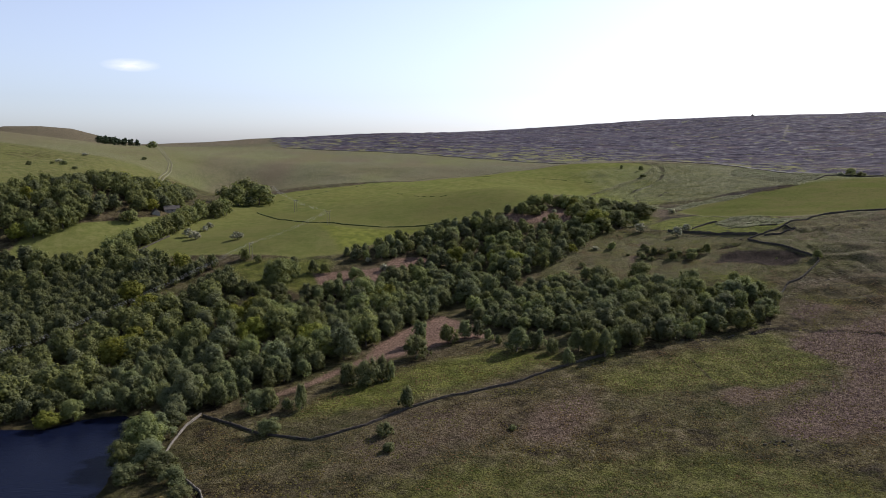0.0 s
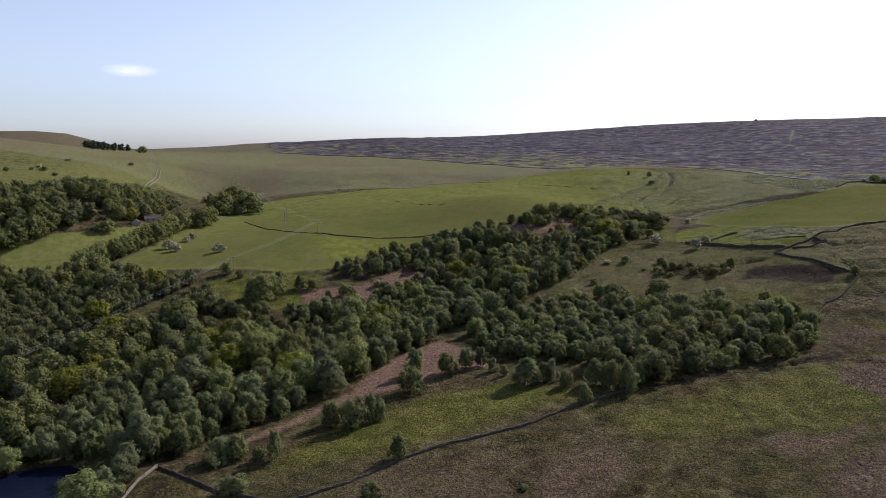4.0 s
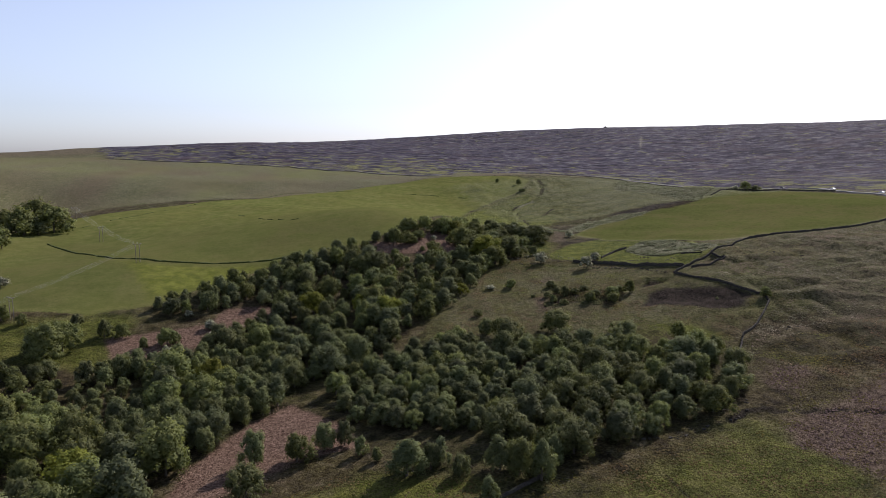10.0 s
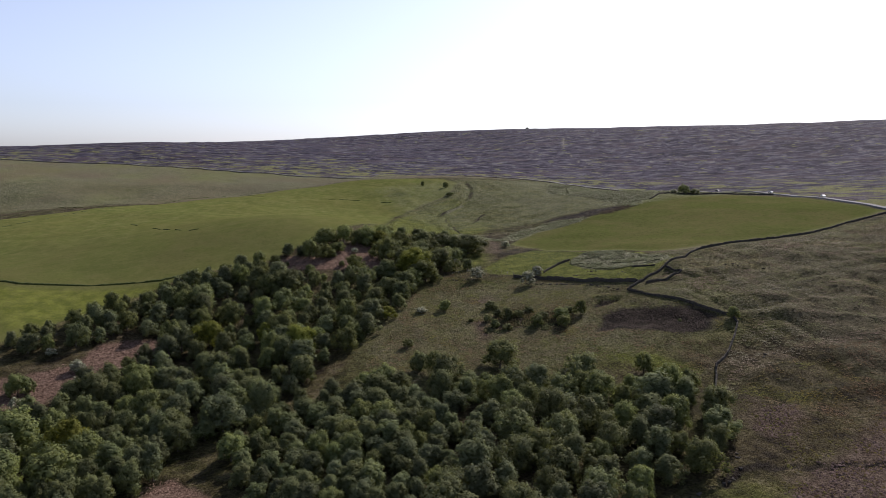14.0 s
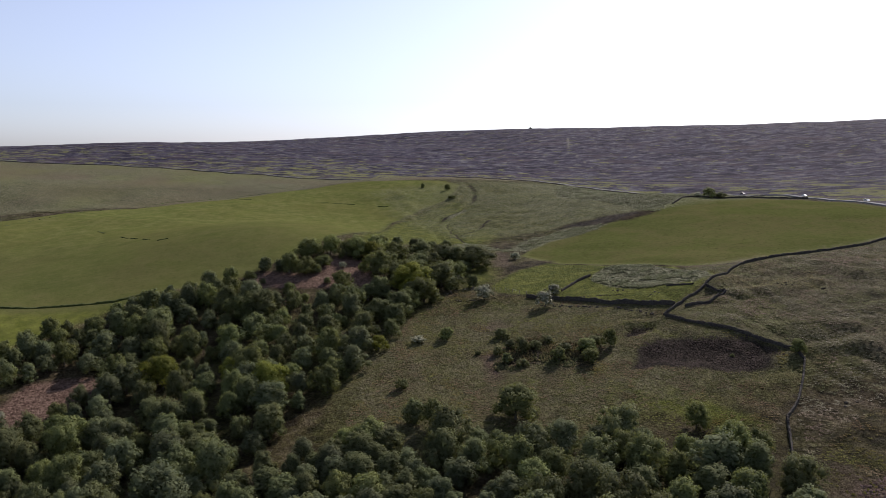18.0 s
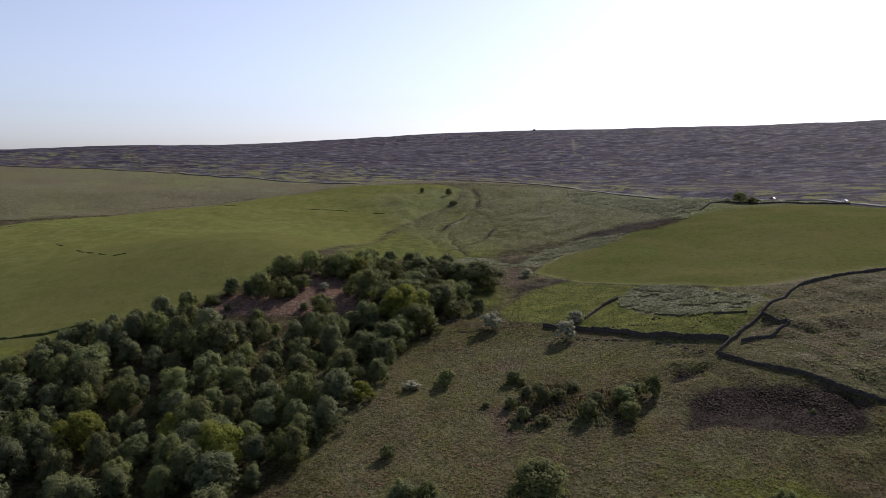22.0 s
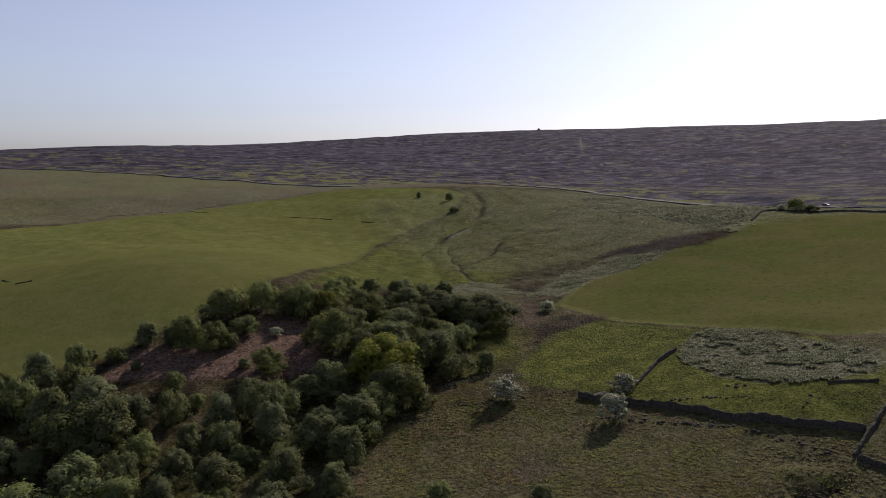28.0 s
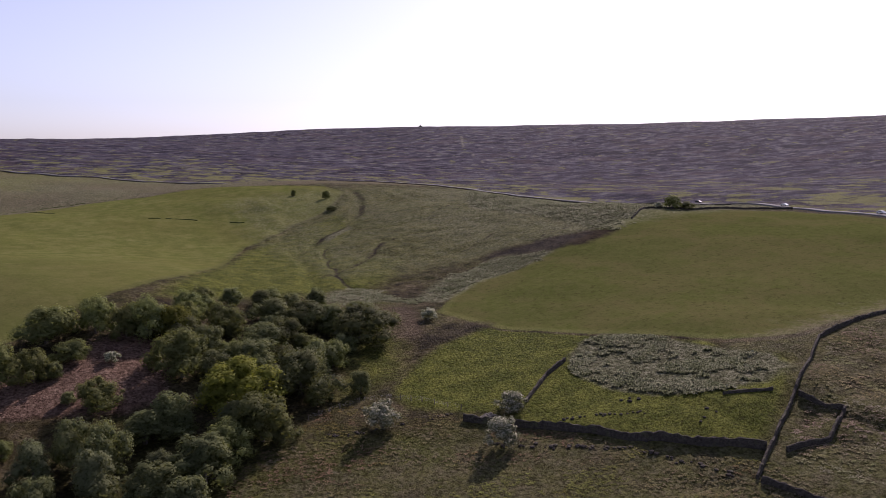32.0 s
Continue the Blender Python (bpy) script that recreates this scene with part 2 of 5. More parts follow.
def leaf_material(name, dark, light, through_light=0.42, tip=None):
    m = Nodes(name)
    info = m.n.new("ShaderNodeObjectInfo")
    island = m.n.new("ShaderNodeNewGeometry").outputs["Random Per Island"]
    v = m.math("ADD", m.math("MULTIPLY", island, 0.06), m.math("ADD", m.math("MULTIPLY", m.noise(0.7, 4, 0.7), 0.34), m.math("MULTIPLY", m.noise(0.11, 2, 0.6), 0.56)))
    c = m.ramp(v, (0.28, dark), (0.70, light))
    if tip:
        c = m.mix(m.ramp(island, (tip[1], 0.0), (tip[1] + 0.04, 1.0)), c, tip[0])
    hue = m.n.new("ShaderNodeHueSaturation")
    m.put(hue.inputs["Hue"], m.math("ADD", m.math("MULTIPLY", info.outputs["Random"], 0.022), 0.489))
    m.put(hue.inputs["Saturation"], 1.08)
    m.put(hue.inputs["Value"], m.math("ADD", m.math("MULTIPLY", info.outputs["Random"], 0.50), 0.76))
    m.l.new(c, hue.inputs["Color"])
    d, t, mx = m.n.new("ShaderNodeBsdfPrincipled"), m.n.new("ShaderNodeBsdfTranslucent"), m.n.new("ShaderNodeMixShader")
    m.l.new(hue.outputs[0], d.inputs["Base Color"])
    d.inputs["Roughness"].default_value = 0.7
    d.inputs["Specular IOR Level"].default_value = 0.04
    m.put(t.inputs["Color"], m.mix(1.0, hue.outputs[0], (1.25, 1.25, 0.75), "MULTIPLY"))
    mx.inputs[0].default_value = through_light
    m.l.new(d.outputs[0], mx.inputs[1])
    m.l.new(t.outputs[0], mx.inputs[2])
    m.l.new(mx.outputs[0], m.out.inputs["Surface"])
    return m.mat


def bark_material():
    m = Nodes("bark")
    n = m.noise(3.0, 5, 0.7, (1, 1, 0.25, 0))
    return m.surface(m.ramp(n, (0.3, (0.05, 0.04, 0.03)), (0.7, (0.17, 0.15, 0.12))), 0.9, m.bump(n, 0.6, 0.05))


def stone_material(name="gritstone", tint=(0.060, 0.053, 0.045)):
    m = Nodes(name)
    n, c = m.noise(1.7, 5, 0.7), m.cells(2.6)
    col = m.ramp(n, (0.3, tuple(v * 0.45 for v in tint)), (0.55, tint), (0.8, tuple(v * 1.7 for v in tint)))
    col = m.mix(m.ramp(c, (0.0, 0.8), (0.16, 0.0)), col, (0.02, 0.018, 0.015))
    col = m.mix(m.ramp(m.noise(0.5, 3), (0.55, 0.0), (0.75, 0.5)), col, (0.10, 0.11, 0.05))
    return m.surface(col, 0.92, m.bump(m.math("ADD", n, c), 0.9, 0.12))


def tuft_material(name, low, high, tinge=(1, 1, 1), green=0.0):
    m = Nodes(name)
    island = m.n.new("ShaderNodeNewGeometry").outputs["Random Per Island"]
    v = m.math("ADD", m.math("MULTIPLY", island, 0.22), m.math("MULTIPLY", m.noise(0.16, 6, 0.7), 0.78))
    c = m.ramp(v, (0.36, low), (0.64, high))
    c = m.mix(m.ramp(m.noise(0.05, 5, 0.7), (0.44, 0.0), (0.56, 0.85)), c, m.mix(1.0, c, tinge, "MULTIPLY"))
    if green:
        c = m.mix(m.ramp(m.noise(0.036, 5, 0.7, (1.0, 1.0, 1.0, 0.9)), (0.50, 0.0), (0.58, green)), c, m.mix(1.0, c, (0.92, 1.12, 0.55), "MULTIPLY"))
    return m.surface(c, 0.95, None, 0.0)


def plain_material(name, low, high, scale=1.5, rough=0.8, metal=0.0, spec=0.05):
    m = Nodes(name)
    n = m.noise(scale, 5, 0.65)
    return m.surface(m.ramp(n, (0.3, low), (0.7, high)), rough, m.bump(n, 0.4, 0.03), spec, metal)


def water_material():
    m = Nodes("lake_water")
    n = m.math("ADD", m.noise(0.55, 4, 0.6, (1.0, 2.2, 1.0, 0.5)), m.math("MULTIPLY", m.noise(2.5, 3), 0.35))
    return m.surface((0.004, 0.006, 0.016), 0.14, m.bump(n, 0.8, 0.14), 0.02)


GROUND = ground_material()
LEAF = {
    "oak": leaf_material("leaf_oak", (0.073, 0.088, 0.045), (0.204, 0.218, 0.090)),
    "alder": leaf_material("leaf_alder", (0.071, 0.084, 0.053), (0.174, 0.187, 0.098)),
    "birch": leaf_material("leaf_birch", (0.071, 0.085, 0.048), (0.182, 0.194, 0.090)),
    "willow": leaf_material("leaf_willow", (0.068, 0.080, 0.046), (0.178, 0.187, 0.090)),
    "sycamore": leaf_material("leaf_sycamore", (0.088, 0.100, 0.028), (0.215, 0.220, 0.056)),
    "hawthorn": leaf_material("leaf_hawthorn", (0.060, 0.070, 0.040), (0.20, 0.21, 0.14), 0.2, ((0.42, 0.41, 0.31), 0.56)),
    "pine": leaf_material("leaf_pine", (0.020, 0.030, 0.018), (0.048, 0.062, 0.034), 0.1),
}
BARK = bark_material()
STONE = stone_material()
PALE_STONE = stone_material("pale_coping_stone", (0.15, 0.135, 0.115))
ASPHALT = plain_material("worn_asphalt", (0.11, 0.108, 0.105), (0.17, 0.165, 0.155), 0.6, 0.85)
WATER = water_material()
WOOD = plain_material("weathered_timber", (0.10, 0.085, 0.07), (0.22, 0.19, 0.16), 4.0)
TURF = plain_material("rushy_turf", (0.034, 0.042, 0.012), (0.068, 0.080, 0.022), 0.8)
DIRT = plain_material("worn_track_earth", (0.085, 0.085, 0.045), (0.125, 0.118, 0.072), 0.4, 0.95)
WIRE = plain_material("dull_wire", (0.34, 0.34, 0.35), (0.48, 0.48, 0.49), 2.0, 0.5, 0.2)
SLATE = plain_material("stone_slate", (0.055, 0.05, 0.046), (0.105, 0.095, 0.085), 2.5)
HOUSE_STONE = plain_material("pale_house_stone", (0.20, 0.18, 0.15), (0.34, 0.31, 0.26), 1.0)
GLASS_DARK = plain_material("dark_window_glass", (0.02, 0.022, 0.025), (0.04, 0.043, 0.05), 1.0, 0.1, 0.0, 0.5)
DARK_PAINT = plain_material("dark_car_paint", (0.015, 0.015, 0.018), (0.03, 0.03, 0.034), 0.5, 0.3, 0.0, 0.5)
CAR_PAINT = plain_material("white_car_paint", (0.70, 0.70, 0.70), (0.80, 0.80, 0.80), 0.5, 0.3, 0.0, 0.5)
RUBBER = plain_material("tyre_rubber", (0.02, 0.02, 0.02), (0.04, 0.04, 0.04))
TUFT_ROUGH = tuft_material("tussock_grass", (0.048, 0.039, 0.017), (0.100, 0.084, 0.038), (1.0, 0.80, 0.88), 0.7)
TUFT_PALE = tuft_material("pale_bracken_fronds", (0.088, 0.100, 0.048), (0.225, 0.225, 0.145))
TUFT_HILL = tuft_material("hillside_bracken", (0.102, 0.097, 0.062), (0.212, 0.194, 0.138), (1.04, 0.82, 0.90), 0.6)
TUFT_OLIVE = tuft_material("olive_bracken", (0.077, 0.070, 0.037), (0.176, 0.152, 0.090), (1.05, 0.78, 0.86), 0.9)
TUFT_HEATH = tuft_material("heather_clumps", (0.045, 0.032, 0.027), (0.125, 0.090, 0.080))
# Heather tone darkened to include the hollow's shaded bank.
TUFT_HOLLOW = tuft_material("hollow_heather", (0.032, 0.026, 0.021), (0.066, 0.053, 0.044))
TUFT_SCRUB = tuft_material("scrub_undergrowth", (0.030, 0.034, 0.016), (0.085, 0.088, 0.040), (1.1, 0.8, 0.8))
TUFT_BROWN = tuft_material("dead_bracken_litter", (0.11, 0.070, 0.050), (0.25, 0.175, 0.130))

# ---- the lie of the land: two lattices of smooth spline humps ----
FAR_X, FAR_Y, FAR_STEP = -1750, -250, 500
FAR = np.array([
    47.8, -1.5, -40.4, -44.1, -53.5, 8.3, 89.6, 155, 215.3, 277.1,
    95.7, 34.9, 44.8, -53.5, -12, 92.4, 108.1, 146.1, 202.9, 264.2,
    133.3, 56.8, 155, 7.2, 61.8, 36.4, 80.9, 141.6, 198.3, 249.9,
    113.4, 85.1, 83.4, 44.3, 41.4, 18.9, 83.7, 156.7, 199.8, 228.2,
    116.3, 89.5, 48, 91.6, 67.5, 74.8, 126.4, 187.1, 199.4, 198.4,
    107, 60.7, 86, 122.8, 103.4, 123.5, 164.1, 190.1, 180.2, 170.2,
    105.9, 64.3, 65.9, 104.5, 129.1, 161.5, 189.1, 190.8, 172, 151.8,
    90.3, 66.8, 61.4, 93.1, 144.2, 186.9, 204.3, 194.2, 168.9, 138.5,
], float).reshape(8, 10)
NEAR_X, NEAR_Y, NEAR_SX, NEAR_SY = -280, 90, 86, 84
NEAR = np.array([
    11.8, 7.1, 2.6, 2.9, 5.7, 7.6, 1.3, -2.9, -4.2,
    5.2, 2.3, 2.9, 8.1, 0.3, 1.6, -2.6, -2.2, 0.1,
    -8.1, -9.2, -0.5, 2.5, 1.2, -3.4, -7.3, 0.8, 4.2,
    -23.6, -10.4, -4.3, -5.8, -1.2, -6.4, -9.3, 2.7, 6.1,
    -32.3, 0.6, 2.1, -14.1, -4.1, 2.9, 9.9, 3, 5.5,
    6.5, -8, 17.1, 4.9, 4.5, -5.8, 6, 0.8, 7,
    36.6, -16.3, -2, 9, 34, -4.6, -6.7, 7.1, 3.2,
    3.8, -5.1, -2.4, 2.1, 5.9, -14.4, -5.1, 8.5, -1.3,
    -27.5, -10.4, -1.2, 2, -1.4, -18.3, -11.5, 2, -14.1,
    -41.5, -17.2, -5.2, -2.1, 0.3, 3.2, 8.7, 3.9, -8.1,
    -40.2, -21.1, -11.9, -11.9, -9.6, 5.6, 12, 4.2, 3.6,
], float).reshape(11, 9)


def hump(u):
    u = np.abs(u)
    return np.where(u < 1, (4 - 6 * u ** 2 + 3 * u ** 3) / 6, np.where(u < 2, (2 - u) ** 3 / 6, 0))


def lattice(x, y, grid, x0, y0, sx, sy):
    z = np.zeros_like(x)
    for j in range(grid.shape[0]):
        wy = hump((y - y0 - j * sy) / sy)
        if not wy.any():
            continue
        for i in range(grid.shape[1]):
            z += grid[j, i] * wy * hump((x - x0 - i * sx) / sx)
    return z


def rnd2(ix, iy, seed):
    h = (ix * 374761393 + iy * 668265263 + seed * 974634777) & 0x7FFFFFFF
    h = ((h ^ (h >> 13)) * 1274126177) & 0x7FFFFFFF
    return ((h ^ (h >> 16)) & 0xFFFF) / 65535.0


def soft_noise(x, y, size, seed):
    """Value noise from 0 to 1 with hills of about that size."""
    u, v = x / size, y / size
    iu, iv = np.floor(u).astype(np.int64), np.floor(v).astype(np.int64)
    fu, fv = u - iu, v - iv
    fu, fv = fu * fu * (3 - 2 * fu), fv * fv * (3 - 2 * fv)
    a, b = rnd2(iu, iv, seed), rnd2(iu + 1, iv, seed)
    c, d = rnd2(iu, iv + 1, seed), rnd2(iu + 1, iv + 1, seed)
    return (a * (1 - fu) + b * fu) * (1 - fv) + (c * (1 - fu) + d * fu) * fv


def depth_in(poly, x, y):
    """Metres inside (positive) or outside (negative) a plan polygon."""
    best, inside = np.full(x.shape, 1e9), np.zeros(x.shape, bool)
    for (x1, y1), (x2, y2) in zip(poly, poly[1:] + poly[:1]):
        dx, dy = x2 - x1, y2 - y1
        t = np.clip(((x - x1) * dx + (y - y1) * dy) / (dx * dx + dy * dy), 0, 1)
        best = np.minimum(best, np.hypot(x - x1 - t * dx, y - y1 - t * dy))
        inside ^= ((y1 > y) != (y2 > y)) & (x < dx * (y - y1) / (dy if dy else 1e-9) + x1)
    return np.where(inside, best, -best)


def off_line(line, x, y):
    best = np.full(x.shape, 1e9)
    for (x1, y1), (x2, y2) in zip(line, line[1:]):
        dx, dy = x2 - x1, y2 - y1
        t = np.clip(((x - x1) * dx + (y - y1) * dy) / (dx * dx + dy * dy), 0, 1)
        best = np.minimum(best, np.hypot(x - x1 - t * dx, y - y1 - t * dy))
    return best


LAKE = [(-98, 60), (-98, 196), (-102, 228), (-107, 246), (-116, 252), (-126, 248), (-136, 238), (-160, 236), (-196, 222), (-230, 205), (-262, 176), (-300, 158), (-338, 120), (-350, 70), (-320, 20), (-280, -30), (-220, -62), (-170, -50), (-140, -10), (-112, 25)]
WATER_Z = -27.6
GULLY = [(250, 850), (246, 814), (233, 780), (216, 758), (194, 735), (174, 704), (164, 652), (155, 600), (140, 560), (120, 520)]
RILL = [(284, 749), (259, 732), (227, 712), (208, 683), (175, 638), (159, 623)]
HOLLOW = [(153, 402), (160, 412), (170, 413), (183, 403), (185, 396), (176, 393), (162, 402)]
PIT = [(161, 424), (166, 429), (176, 427), (172, 422)]


def land(x, y):
    """Ground height in metres."""
    x, y = np.atleast_1d(np.asarray(x, float)), np.atleast_1d(np.asarray(y, float))
    z = lattice(x, y, FAR, FAR_X, FAR_Y, FAR_STEP, FAR_STEP) + lattice(x, y, NEAR, NEAR_X, NEAR_Y, NEAR_SX, NEAR_SY)
    z += 66 * np.exp(-((x + 1590) / 300) ** 4 - ((y - 2850) / 190) ** 2)
    z -= 15 * np.exp(-((x - 547) / 290) ** 4 - ((y - 2382) / 300) ** 2)
    z += 22 * np.exp(-((x + 700) / 420) ** 4 - ((y - 3150) / 200) ** 2)
    z += 10 * np.exp(-((x + 650) / 200) ** 2 - ((y - 1010) / 95) ** 2)
    far = np.clip((np.hypot(x - 60, y - 250) - 150) / 900, 0, 1)
    z += (soft_noise(x, y, 38, 3) - 0.5) * (1.2 + 2.0 * far) + (soft_noise(x, y, 13, 5) - 0.5) * 0.7
    steep = np.clip((x - 150) / 50, 0, 1) * np.clip((475 - y) / 25, 0, 1) * np.clip((y - 290) / 40, 0, 1)
    z += steep * (4.6 * np.abs(soft_noise(x + 0.4 * y, y * 1.8, 30, 15) - 0.5) + 2.3 * np.abs(soft_noise(x, y, 9, 16) - 0.5))
    vale = np.clip((x - 130) / 40, 0, 1) * np.clip((y - 600) / 40, 0, 1) * np.clip((900 - y) / 60, 0, 1) * np.clip((400 - x) / 40, 0, 1)
    z += vale * (2.6 * np.abs(soft_noise(x + 0.5 * y, y - 0.5 * x, 26, 17) - 0.5) + 1.3 * np.abs(soft_noise(x, y, 10, 18) - 0.5))
    z += (soft_noise(x, y, 160, 8) - 0.5) * 4 * far
    z -= 1.2 * np.exp(-(off_line(GULLY, x + 5 * soft_noise(x, y, 16, 31), y) / 3) ** 2)
    dip, pit = np.clip((depth_in(HOLLOW, x, y) + 3) / 9, 0, 1), np.clip((depth_in(PIT, x, y) + 2) / 5, 0, 1)
    z -= 1.1 * dip * dip * (3 - 2 * dip) + 1.4 * pit * pit * (3 - 2 * pit)
    z += 0.35 * np.exp(-(off_line(SCAR_RIM, x, y) / 4.0) ** 2) + 0.8 * np.exp(-(off_line(PIT_RIM, x, y) / 2.2) ** 2)
    for line in EAST_BANKS:
        z += 0.8 * np.exp(-(off_line(line, x + 4 * soft_noise(x, y, 11, 33), y) / 3.0) ** 2)
    for line in CHANNELS:
        z -= 0.8 * np.exp(-(off_line(line, x + 4 * soft_noise(x, y, 9, 36), y + 4 * soft_noise(x, y, 12, 37)) / 1.8) ** 2)
    z -= 0.9 * np.exp(-(off_line(DITCH, x, y + 2 * soft_noise(x, y, 8, 34)) / 1.2) ** 2)
    lake = depth_in(LAKE, x, y)
    shore = np.clip((lake + 6) / 8, 0, 1)
    z = z * (1 - shore) + np.minimum(z, WATER_Z - 1.2) * shore
    return np.where(lake < -1, np.maximum(z, np.where(lake > -40, WATER_Z + 0.3, -1e9)), z)


SHEET = {}


def ground_z(x, y):
    """Height of the finished ground sheet, between its four nearest corners."""
    xs, ys, z = SHEET["x"], SHEET["y"], SHEET["z"]
    i = min(max(int(np.searchsorted(xs, x)) - 1, 0), len(xs) - 2)
    j = min(max(int(np.searchsorted(ys, y)) - 1, 0), len(ys) - 2)
    u, v = (x - xs[i]) / (xs[i + 1] - xs[i]), (y - ys[j]) / (ys[j + 1] - ys[j])
    return float((z[j, i] * (1 - u) + z[j, i + 1] * u) * (1 - v) + (z[j + 1, i] * (1 - u) + z[j + 1, i + 1] * u) * v)


# ---- plan of the ground cover ----
HOME_FIELD = [(-150, 467), (-120, 462), (-90, 455), (-64, 466), (-41, 490), (-14, 513), (3, 525), (37, 530), (63, 549), (90, 582), (112, 620),
              (153, 737), (188, 777), (216, 797), (243, 840), (236, 868), (205, 890), (156, 925), (100, 940), (55, 925), (0, 905), (-50, 860), (-95, 812), (-140, 790), (-184, 770), (-204, 720),
              (-190, 640), (-200, 590), (-201, 545), (-207, 515), (-214, 480)]
FARM_FIELD = [(-290, 500), (-240, 545), (-222, 575), (-205, 590), (-205, 540), (-215, 495), (-225, 478), (-285, 470)]
EAST_FIELD = [(181, 560), (205, 588), (256, 603), (300, 625), (336, 640), (413, 612), (412, 588), (405, 535), (399, 497), (378, 492), (355, 486), (322, 476),
              (295, 472), (259, 472), (241, 471), (225, 480), (205, 508), (190, 530)]
LUSH_PLOT = [(158, 519), (167, 526), (180, 532), (190, 540), (202, 528), (210, 508), (228, 482), (219, 478), (205, 506), (189, 498), (165, 481), (154, 484), (143, 493), (143, 503)]
FOLD = [(158, 476), (188, 498), (205, 506), (227, 461), (211, 449), (191, 438), (180, 449), (170, 463)]
FRONDS = [(184, 486), (190, 499), (199, 505), (206, 506), (214, 495), (219, 480), (225, 465), (223, 457), (211, 454), (200, 457), (192, 466), (185, 476)]
SLOPE_FRONDS = [(179, 576), (203, 602), (232, 615), (246, 612), (258, 604), (240, 594), (211, 585), (188, 570)]
BANK_FRONDS = [(289, 747), (345, 855), (392, 800), (412, 730), (412, 650), (343, 642), (318, 624), (296, 612), (291, 666)]
RUSHES = [(225, 619), (241, 628), (265, 625), (297, 621), (299, 609), (271, 599), (255, 605), (235, 616)]
SCREE = [(192, 733), (218, 760), (217, 747), (194, 724)]
DARK_SLOPE = [(162, 537), (177, 549), (192, 543), (192, 536), (179, 531), (167, 527), (156, 520)]
PALE_BANK = [(152, 593), (167, 602), (174, 590), (180, 570), (168, 575), (148, 577)]
BRACKEN = [
    [(-66, 256), (-50, 275), (-33, 298), (-28, 317), (-14, 346), (0, 358), (15, 336), (22, 318), (2, 314), (-19, 298), (-31, 291), (-47, 272), (-63, 254)],
    [(-78, 432), (-52, 442), (-37, 447), (-31, 463), (-14, 465), (-5, 458), (-21, 443), (-42, 424), (-46, 403), (-66, 401)],
    [(36, 520), (42, 530), (50, 533), (68, 528), (79, 543), (86, 549), (97, 540), (92, 516), (83, 512), (62, 515)]]
HEATH = [[(140, 285), (150, 298), (170, 304), (200, 318), (236, 302), (210, 262), (165, 250), (148, 262)], [(101, 219), (108, 223), (124, 236), (136, 238), (140, 246), (152, 262), (175, 250), (150, 215), (114, 203), (102, 212)],
         [(230, 330), (300, 340), (330, 300), (260, 280)], [(143, 572), (160, 578), (180, 568), (171, 541), (162, 532), (152, 540)],
         [(157, 325), (167, 332), (181, 332), (177, 321), (159, 318)]]
GREEN_STRIP = [(-56, 232), (-12, 242), (46, 278), (58, 286), (20, 304), (-15, 284), (-45, 258)]
GREEN_APRON = [(70, 272), (110, 292), (140, 308), (148, 296), (128, 262), (95, 246)]
GREENS = [([(50, 264), (96, 287), (149, 294), (155, 267), (128, 242), (93, 246), (61, 239)], 0.54, 9),
          ([(-27, 180), (3, 205), (36, 203), (71, 209), (100, 199), (118, 183), (140, 120), (-20, 120)], 0.46, 12),
          ([(97, 418), (129, 409), (160, 377), (167, 360), (156, 366), (125, 399)], 1.15, 5), ([(158, 446), (183, 424), (165, 416), (152, 434)], 1.0, 4),
          ([(-68, 470), (-98, 545), (-73, 525), (-43, 519), (-12, 518), (0, 522), (-14, 510), (-41, 487)], 0.56, 6), ([(-140, 440), (-120, 456), (-66, 456), (-70, 400), (-110, 405)], 0.6, 8),
          ([(134, 484), (155, 462), (150, 455), (128, 472)], 0.75, 4), ([(104, 572), (150, 640), (190, 700), (212, 640), (175, 596), (140, 584)], 0.72, 9), ([(60, 398), (96, 422), (88, 432), (60, 410)], 0.6, 4), ([(185, 432), (205, 400), (212, 404), (200, 440)], 0.6, 4)]
BROWNS = [([(97, 245), (105, 249), (112, 244), (130, 252), (130, 247), (111, 234), (98, 232), (94, 237)], 0.9, 3), ([(30, 237), (52, 250), (54, 230), (37, 207), (22, 211)], 0.85, 7), ([(-38, 211), (-27, 237), (23, 247), (30, 232), (20, 208), (-13, 186), (-35, 193)], 0.50, 12),
          ([(178, 319), (174, 352), (158, 330), (160, 308)], 0.6, 8),
          ([(111, 436), (121, 440), (114, 412), (106, 412)], 0.75, 4), ([(131, 468), (140, 452), (120, 446), (108, 462)], 0.6, 7)]
GREENS += [([(95, 575), (120, 640), (150, 722), (190, 770), (225, 790), (214, 740), (190, 700), (176, 640), (160, 604), (130, 582)], 0.95, 6)]
GREENS += [([(124, 498), (150, 510), (166, 548), (178, 596), (158, 592), (146, 545)], 0.62, 6)]
SCAR = [(151, 402), (160, 414), (172, 416), (194, 401), (198, 392), (189, 384), (176, 388), (160, 400)]
SCAR_RIM = [(160, 417), (171, 420), (182, 416), (192, 406), (199, 395)]
PIT_RIM = [(158, 429), (167, 434), (175, 430)]
